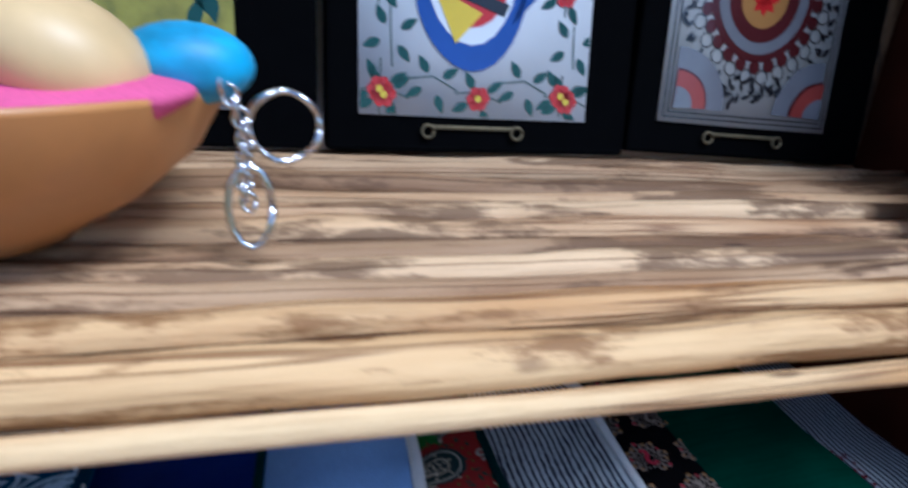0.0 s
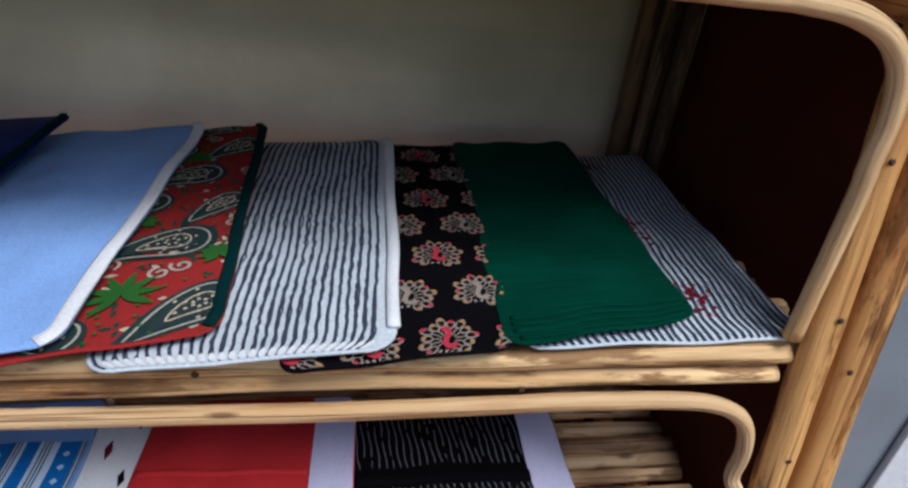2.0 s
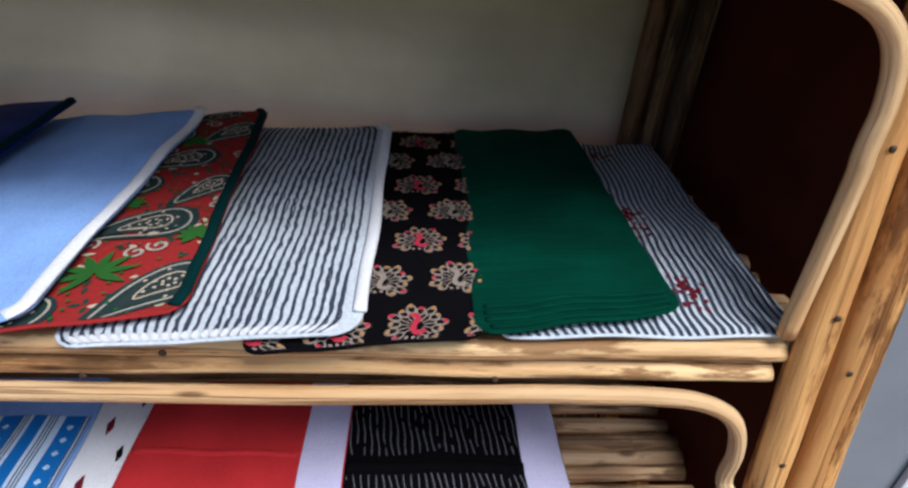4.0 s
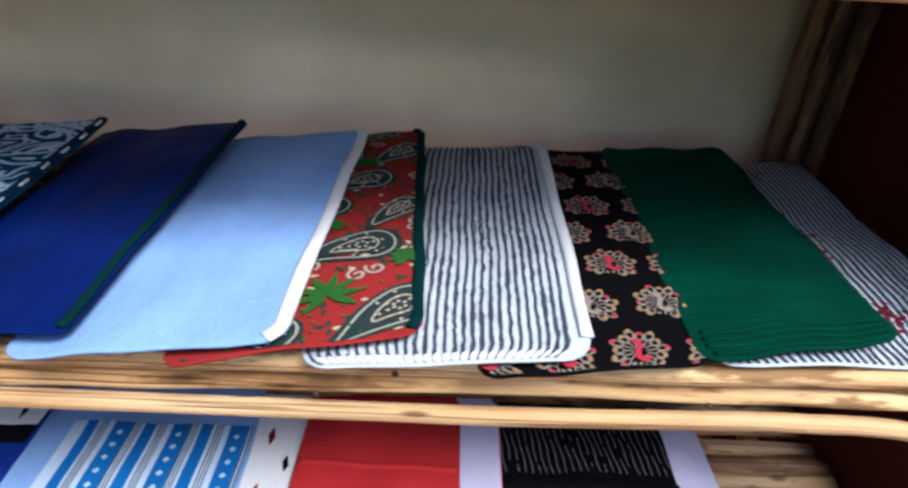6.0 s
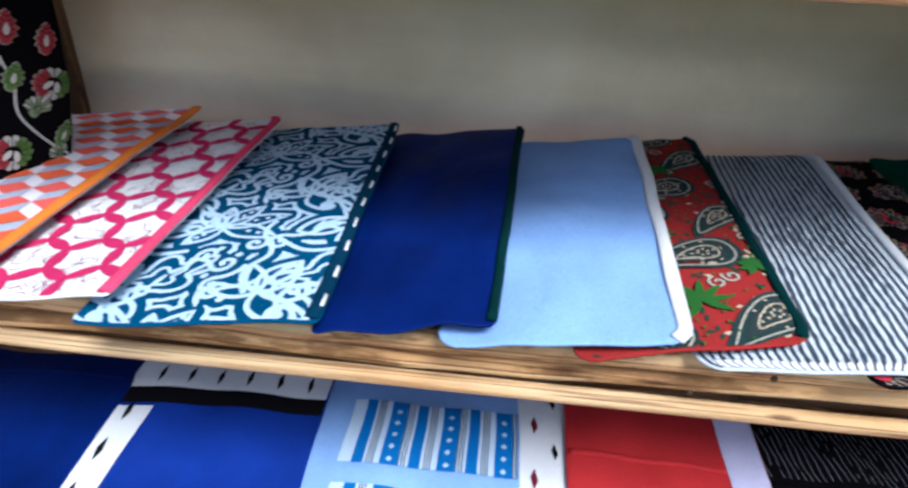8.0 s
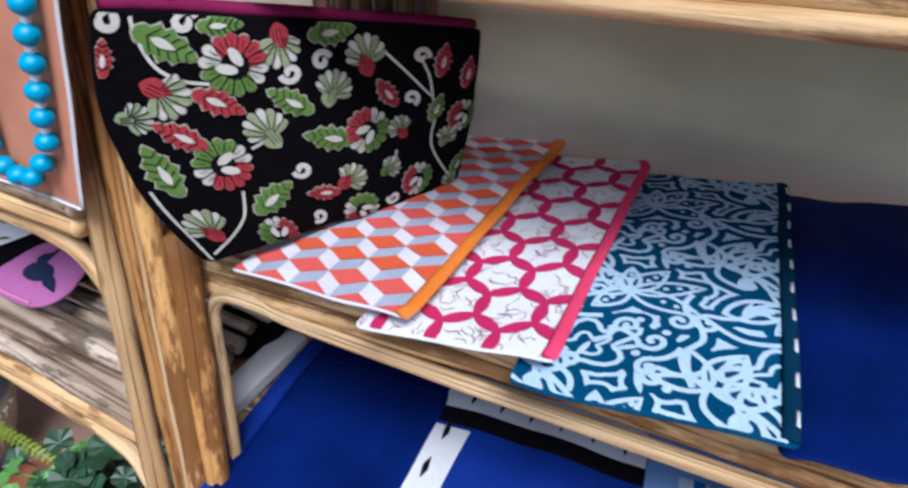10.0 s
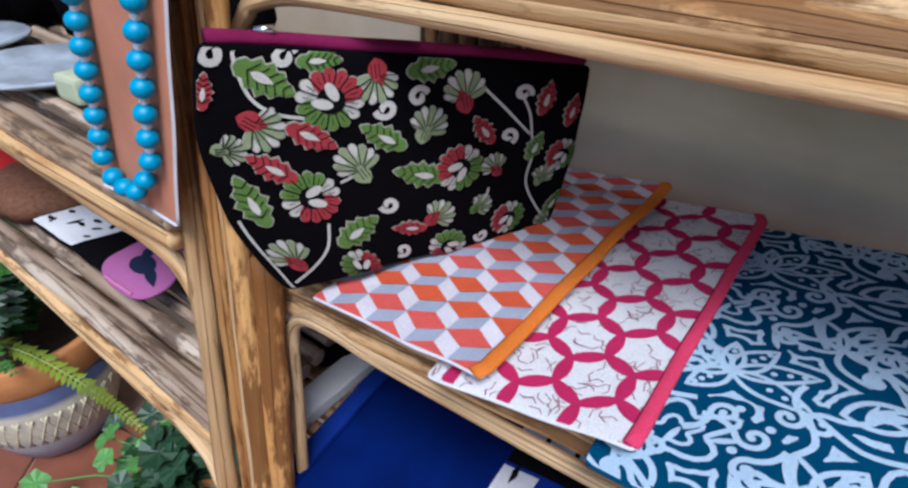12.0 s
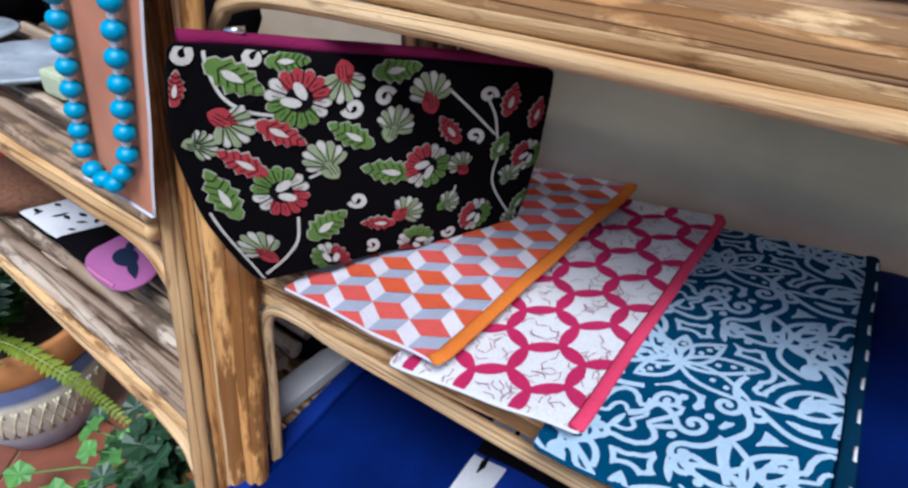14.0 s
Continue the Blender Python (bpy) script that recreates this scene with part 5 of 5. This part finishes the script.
for k, x in enumerate((-1.74, -1.77)):
    stick("post", left, (x, 0.03, 0.0), (x, 0.06, 1.6), 0.012, 0.011, POSTW, 260 + k, 0.005, 40, 10)
    stick("post", left, (x, 0.32, 0.0), (x, 0.32, 1.6), 0.012, 0.011, POSTW, 270 + k, 0.005, 40, 10)

# goods on it
PALE_GLAZE = plain("pale_blue_stoneware", (0.36, 0.41, 0.46), 0.4, 0, 34, 0.42)
for x, y, r in ((-0.98, 0.060, 0.080), (-1.16, 0.050, 0.075)):
    dsh = thing("stoneware_dish", (x, y, 0.838), "pale blue-white stoneware dish on the weathered shelf", "dish", "dishes on the weathered shelf")
    lathe("dish", dsh, (x, y, 0.834), [(0.0, 0.001), (r * 0.6, 0.001), (r, 0.013), (r * 0.97, 0.0155), (r * 0.6, 0.008), (0.0, 0.006)], PALE_GLAZE, 36, "", 0.06)
sp = thing("soap_bar", (-0.93, 0.12, 0.838), "small pale green block of soap", "soap")
part("bar", box_bm(-0.905, 0.030, 0.835, -0.865, 0.060, 0.860, 0.005), plain("pale_green_soap", (0.50, 0.55, 0.36), 0.5), sp)
tray = thing("black_purse", (-0.84, 0.10, 0.838), "flat black beaded purse on the weathered shelf", "purse")
Sheet(tray, [(-0.85, 0.02, 0.842), (-0.72, 0.01, 0.842), (-0.73, 0.10, 0.846), (-0.86, 0.11, 0.846)], CL_BLACK, 0.007, 0.006, 0.002, 51, 0.02, 16)
cl = thing("folded_cloth", (-0.98, 0.12, 0.655), "folded black cloth with a white printed edge", "cloth")
s = Sheet(cl, [(-1.10, 0.03, 0.636), (-0.86, 0.02, 0.636), (-0.80, 0.16, 0.644), (-1.04, 0.20, 0.642)], CL_BLACK, 0.010, 0.006, 0.003, 52, 0.01, 20)
patch(s, "white_edge", 0.002, 0.11, 0.002, s.d - 0.002, CL_WHITE, "white edge with black sprigs")
s.print("sprig", [petal(rng.uniform(0.01, 0.10), rng.uniform(0.01, 0.14), rng.uniform(0, 6.28), 0.015, 0.006) for k in range(22)], INK_BLACK)
pp = thing("coin_purse", (-0.85, 0.07, 0.672), "purple rounded coin purse with a dark bird print", "purse")
s = Sheet(pp, [(-0.918, 0.010, 0.646), (-0.800, 0.004, 0.646), (-0.812, 0.082, 0.674), (-0.884, 0.088, 0.674)], cloth("purple_felt", (0.38, 0.12, 0.28)), 0.007, 0.006, 0.001, 53, 0.036, 20)
s.strip("piping", 0.012, 0.004, s.w - 0.012, 0.004, 0.004, 0.004, cloth("pink_piping", (0.58, 0.20, 0.38)), "bright pink piping")
bx0, by0 = s.w * 0.52, s.d * 0.42
s.print("bird_print", [disc(bx0, by0, 0.019, 16, 0.012), disc(bx0 - 0.012, by0 + 0.016, 0.008, 12), petal(bx0 + 0.008, by0, -0.4, 0.032, 0.012), petal(bx0 - 0.002, by0 + 0.004, 1.9, 0.035, 0.007)], INK_NAVY)
bk = thing("woven_coaster", (-1.10, 0.14, 0.70), "round brown woven straw coaster", "coaster")
WOVEN = plain("woven_brown_straw", (0.14, 0.06, 0.03), 0.8, 0, 160, 0.4, 0.3, 0.6)
lathe("coaster", bk, (-1.17, 0.10, 0.623), [(0.0, 0.0), (0.085, 0.0), (0.09, 0.020), (0.07, 0.034), (0.0, 0.038)], WOVEN, 30, "", 0.08)
for x, y, r, m in ((-1.28, 0.10, 0.06, CL_CRIM), (-1.42, 0.13, 0.07, CL_BLACK), (-1.20, 0.22, 0.05, CL_ROYAL)):
    b = thing("cloth_and_shade_roll", (x, y, 0.655), "small dark bundle of rolled cloth", "roll", "bundles on the weathered shelf")
    lathe("roll", b, (x, y, 0.623), [(0.0, 0.0), (r * 0.9, 0.002), (r, 0.02), (r * 0.8, 0.045), (0.0, 0.055)], m, 20, "", 0.3)

# black masses added behind the dishes to stand in for the shelf's shaded interior
for x, y, r, h in ((-1.10, 0.23, 0.075, 0.14), (-1.27, 0.21, 0.085, 0.17), (-1.46, 0.20, 0.09, 0.15), (-0.94, 0.25, 0.06, 0.10)):
    b = thing("cloth_and_shade_roll", (x, y, 0.834), "black rounded mass added for the shade at the back of the weathered shelf", "roll", "bundles on the weathered shelf")
    lathe("roll", b, (x, y, 0.834), [(0.0, 0.0), (r * 0.9, 0.002), (r, h * 0.35), (r * 0.85, h * 0.8), (0.0, h)], CL_BLACK, 20, "", 0.3)

# turquoise necklace on its card, hanging from the posts
nk = thing("bead_necklace", (-0.655, -0.06, 0.83), "turquoise bead necklace on a copper card in a clear sleeve", "necklace")
card = Sheet(nk, [(-0.716, -0.034, 0.831), (-0.626, -0.036, 0.829), (-0.572, -0.030, 1.06), (-0.674, -0.028, 1.06)], COPPER, 0.0012, 0.003, 0.001, 61, 0.0, 18, "card")
columns = [(Vector((-0.627, -0.0435, 0.876)), Vector((0.0036, 0.0002, 0.0158)), 12), (Vector((-0.688, -0.0425, 0.862)), Vector((0.0026, 0.0002, 0.0148)), 13)]
bead_spots = [o + d * k for o, d, n in columns for k in range(n)]
spacer_spots = [o + d * (k + 0.5) for o, d, n in columns for k in range(n - 1)]
bead_spots += [Vector(q) for q in ((-0.681, -0.043, 0.849), (-0.667, -0.044, 0.846), (-0.653, -0.044, 0.8475), (-0.638, -0.044, 0.860))]
bm = bmesh.new()
bmesh.ops.create_uvsphere(bm, u_segments=16, v_segments=10, radius=0.0069)
bead = bpy.data.meshes.new("bead")
bm.to_mesh(bead)
bm.free()
bead.materials.append(BEADM)
bead.shade_smooth()
for p in bead_spots:
    ob = new("bead", bead)
    ob.parent = nk
    ob.location = p - nk.location
    ob.scale = (1, 1, 0.9)
bm = bmesh.new()
bmesh.ops.create_uvsphere(bm, u_segments=8, v_segments=6, radius=0.0030)
spacer = bpy.data.meshes.new("spacer")
bm.to_mesh(spacer)
bm.free()
spacer.materials.append(plain("silvered_bead", (0.74, 0.75, 0.78), 0.3, 0.2))
spacer.shade_smooth()
for p in spacer_spots:
    ob = new("spacer", spacer)
    ob.parent = nk
    ob.location = p - nk.location
card.strip("sleeve_edge", card.w + 0.001, 0.0, card.w + 0.001, card.d, 0.004, 0.0012, plain("clear_plastic_edge", (0.62, 0.58, 0.58), 0.2), "shiny plastic sleeve edge")
card.strip("sleeve_edge", 0.0, -0.001, card.w, -0.001, 0.004, 0.0012, plain("clear_plastic_hem", (0.60, 0.62, 0.66), 0.2), "shiny plastic sleeve edge")

# ---- potted plants on the floor ----
POTM, n_, l_, b_ = material("glazed_pot", 0.35)
sep = n_.new("ShaderNodeSeparateXYZ")
l_.new(coords(n_, l_), sep.inputs[0])
zz = n_.new("ShaderNodeMapRange")
zz.inputs[1].default_value, zz.inputs[2].default_value = 0.0, 0.250
l_.new(sep.outputs[2], zz.inputs[0])
cc = ramp_node(n_, l_, zz.outputs[0], ((0.0, (0.16, 0.22, 0.34)), (0.22, (0.34, 0.40, 0.48)), (0.45, (0.62, 0.58, 0.44)), (0.70, (0.58, 0.54, 0.42)), (0.76, (0.10, 0.13, 0.25))))
cc = mix_node(n_, l_, "MULTIPLY", 0.5, cc, ramp_node(n_, l_, noise_node(n_, l_, coords(n_, l_), 40, 5), ((0.3, (0.55, 0.55, 0.55)), (0.6, (1, 1, 1)))))
l_.new(cc, b_.inputs["Base Color"])
CREAM = plain("cream_relief", (0.56, 0.50, 0.34), 0.5)
CLAY = plain("orange_clay", (0.50, 0.21, 0.07), 0.7, 0, 26, 0.2, 0.3, 0.15)
SOIL = plain("potting_soil", (0.03, 0.02, 0.012), 0.95, 0, 80, 0.4, 0.2, 0.5)
LEAF = plain("fern_leaf", (0.055, 0.17, 0.025), 0.5, 0, 25, 0.3)
LEAFY = plain("young_fern_leaf", (0.22, 0.30, 0.03), 0.5, 0, 25, 0.25)
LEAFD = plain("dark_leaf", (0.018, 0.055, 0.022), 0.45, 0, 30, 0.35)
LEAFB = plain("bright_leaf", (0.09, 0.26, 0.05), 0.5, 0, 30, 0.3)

PX, PY = -1.44, 0.055
pot = thing("flower_pot", (PX, PY, 0.0), "round glazed pot with blue foot, cream relief band and clay rim", "pot")
lathe("body", pot, (PX, PY, 0.0), [(0, 0.00086), (0.07568, 0.00086), (0.08428, 0.00688), (0.117, 0.0645), (0.1393, 0.1376), (0.1462, 0.1935), (0.141, 0.215)], POTM, 48)
lathe("rim", pot, (PX, PY, 0.0), [(0.141, 0.2154), (0.1496, 0.2305), (0.1548, 0.2821), (0.1505, 0.2907), (0.1402, 0.2881), (0.1367, 0.2408)], CLAY, 48, "unglazed orange clay rim")
lathe("soil", pot, (PX, PY, 0.0), [(0.1363, 0.2425), (0.0688, 0.2511), (0, 0.2546)], SOIL, 24)
for k in range(40):
    a = k * 2 * math.pi / 40
    for sgn in (1, -1):
        pts = [Vector((PX + (0.1235 + 0.0205 * q) * math.cos(a + sgn * (q - 0.5) * 0.22), PY + (0.1235 + 0.0205 * q) * math.sin(a + sgn * (q - 0.5) * 0.22), 0.085 + 0.079 * q)) for q in (0, 0.25, 0.5, 0.75, 1.0)]
        v, f, u = tube_data(pts, [0.0026] * 5, 5, 0, 0)
        mesh_object("relief", v, f, CREAM, pot, "", u)


def frond(name, parent, path, leaf_len, mat, step=0.010, width=0.5):
    """A fern frond: a curved stalk with paired leaflets."""
    p = [Vector(q) for q in path]
    line = []
    for i in range(len(p) - 1):
        a, b, c, d = p[max(i - 1, 0)], p[i], p[i + 1], p[min(i + 2, len(p) - 1)]
        for k in range(10):
            t = k / 10
            line.append(0.5 * ((2 * b) + (c - a) * t + (2 * a - 5 * b + 4 * c - d) * t * t + (3 * b - a - 3 * c + d) * t ** 3))
    line.append(p[-1])
    verts, faces, _ = tube_data(line, [0.0022 * (1 - 0.7 * i / len(line)) for i in range(len(line))], 5, 0, 0)
    faces = list(faces)
    run, total = 0.0, sum((line[i + 1] - line[i]).length for i in range(len(line) - 1))
    nxt = 0.02
    for i in range(1, len(line)):
        seg = line[i] - line[i - 1]
        run += seg.length
        while nxt < run:
            t = seg.normalized()
            side = t.cross(Vector((0, 0, 1))).normalized()
            ln = leaf_len * (math.sin(math.pi * min(1, 0.12 + 0.88 * nxt / total)) * 0.75 + 0.25) * rng.uniform(0.85, 1.1)
            for sg in (1, -1):
                dirn = (side * sg + t * 0.35 + Vector((0, 0, rng.uniform(-0.25, 0.15)))).normalized()
                wd = t * (ln * width * 0.25)
                o = line[i]
                n0 = len(verts)
                verts += [o - wd * 0.5, o + dirn * ln * 0.5 - wd + Vector((0, 0, 0.002)), o + dirn * ln, o + dirn * ln * 0.5 + wd, o + wd * 0.5]
                faces.append((n0, n0 + 1, n0 + 2, n0 + 3, n0 + 4))
            nxt += step
    return mesh_object(name, verts, faces, mat, parent, "", None, False)


fern = thing("fern", (PX, PY, 0.252), "green fern with long arching fronds growing in the pot", "plant")
frond("frond", fern, [(PX, PY, 0.25), (-1.36, -0.005, 0.320), (-1.30, 0.02, 0.305), (-1.22, 0.05, 0.263), (-1.166, 0.075, 0.206), (-1.09, 0.085, 0.165)], 0.022, LEAFY, 0.0080, 0.8)
frond("frond", fern, [(PX, PY, 0.25), (-1.38, -0.03, 0.36), (-1.33, -0.03, 0.35), (-1.27, -0.02, 0.31)], 0.034, LEAF, 0.010, 0.9)
for k in range(16):
    a = rng.uniform(0, 6.28)
    h, r = rng.uniform(0.14, 0.26), rng.uniform(0.10, 0.22)
    frond("frond", fern, [(PX, PY, 0.25), (PX + 0.35 * r * math.cos(a), PY + 0.35 * r * math.sin(a), 0.25 + h * 0.7), (PX + 0.7 * r * math.cos(a), min(0.31, PY + 0.7 * r * math.sin(a)), 0.25 + h * 0.9), (PX + r * math.cos(a), min(0.32, PY + r * math.sin(a)), 0.25 + h * 0.65)], 0.055, LEAF if k % 3 else LEAFD, 0.012, 0.8)

pot2 = thing("flower_pot", (-1.05, 0.11, 0.0), "small clay pot holding a leafy plant", "pot")
lathe("body", pot2, (-1.05, 0.11, 0.0), [(0.0, 0.001), (0.055, 0.001), (0.068, 0.075), (0.075, 0.075), (0.077, 0.095), (0.068, 0.095), (0.064, 0.08), (0.0, 0.08)], CLAY, 32)
gp = thing("geranium", (-1.05, 0.11, 0.08), "bushy geranium with lobed dark and bright green leaves", "plant")


def lobed(o, nrm, r, seed):
    t = nrm.cross(Vector((0.3, 0.9, 0.2))).normalized()
    b = nrm.cross(t)
    vs = [o]
    for k in range(14):
        a = k * 2 * math.pi / 14
        q = r * (0.88 + 0.13 * math.cos(5 * a + seed)) * (0.6 if k == 7 else 1)
        vs.append(o + t * (q * math.cos(a)) + b * (q * math.sin(a)) + nrm * (0.18 * q * (1 if k % 2 else 0.3)))
    return vs, [(0, 1 + k, 1 + (k + 1) % 14) for k in range(14)]


for k in range(95):
    a, rr = rng.uniform(0, 6.28), abs(rng.gauss(0, 0.10))
    o = Vector((-1.05 + rr * math.cos(a), min(0.32, 0.09 + rr * math.sin(a)), 0.06 + rng.uniform(0.0, 0.16) - rr * 0.25))
    nrm = Vector((rng.uniform(-0.5, 0.7), rng.uniform(-0.9, 0.3), 1)).normalized()
    vs, fs = lobed(o, nrm, rng.uniform(0.020, 0.038), k)
    foot = Vector((-1.05, 0.10, 0.08))
    tv, tf, _ = tube_data([foot, foot.lerp(o, 0.6) + Vector((0, 0, 0.02)), o], [0.0016] * 3, 5, 0, 0)
    m = len(vs)
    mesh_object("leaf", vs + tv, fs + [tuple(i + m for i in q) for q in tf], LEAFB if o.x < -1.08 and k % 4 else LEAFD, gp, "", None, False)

# ---- floor tiles ----
TS = 0.30
tile_mesh = None
ang = radians(38)
for i in range(-18, 18):
    for j in range(-18, 18):
        x = -1.25 + (i * math.cos(ang) - j * math.sin(ang)) * TS
        y = 0.02 + (i * math.sin(ang) + j * math.cos(ang)) * TS
        if not (-3.78 < x < 3.78 and -2.38 < y < 0.145):
            continue
        if tile_mesh is None:
            bm = box_bm(-TS / 2 + 0.003, -TS / 2 + 0.003, -0.012, TS / 2 - 0.003, TS / 2 - 0.003, 0.0, 0.002, 1)
            tile_mesh = bpy.data.meshes.new("floor_tile")
            bm.to_mesh(tile_mesh)
            bm.free()
            tile_mesh.materials.append(TERRA)
        ob = new("floor_tile", tile_mesh)
        ob.parent = floor
        ob.matrix_basis = pose(x, y, 0, 0, 0, 38)
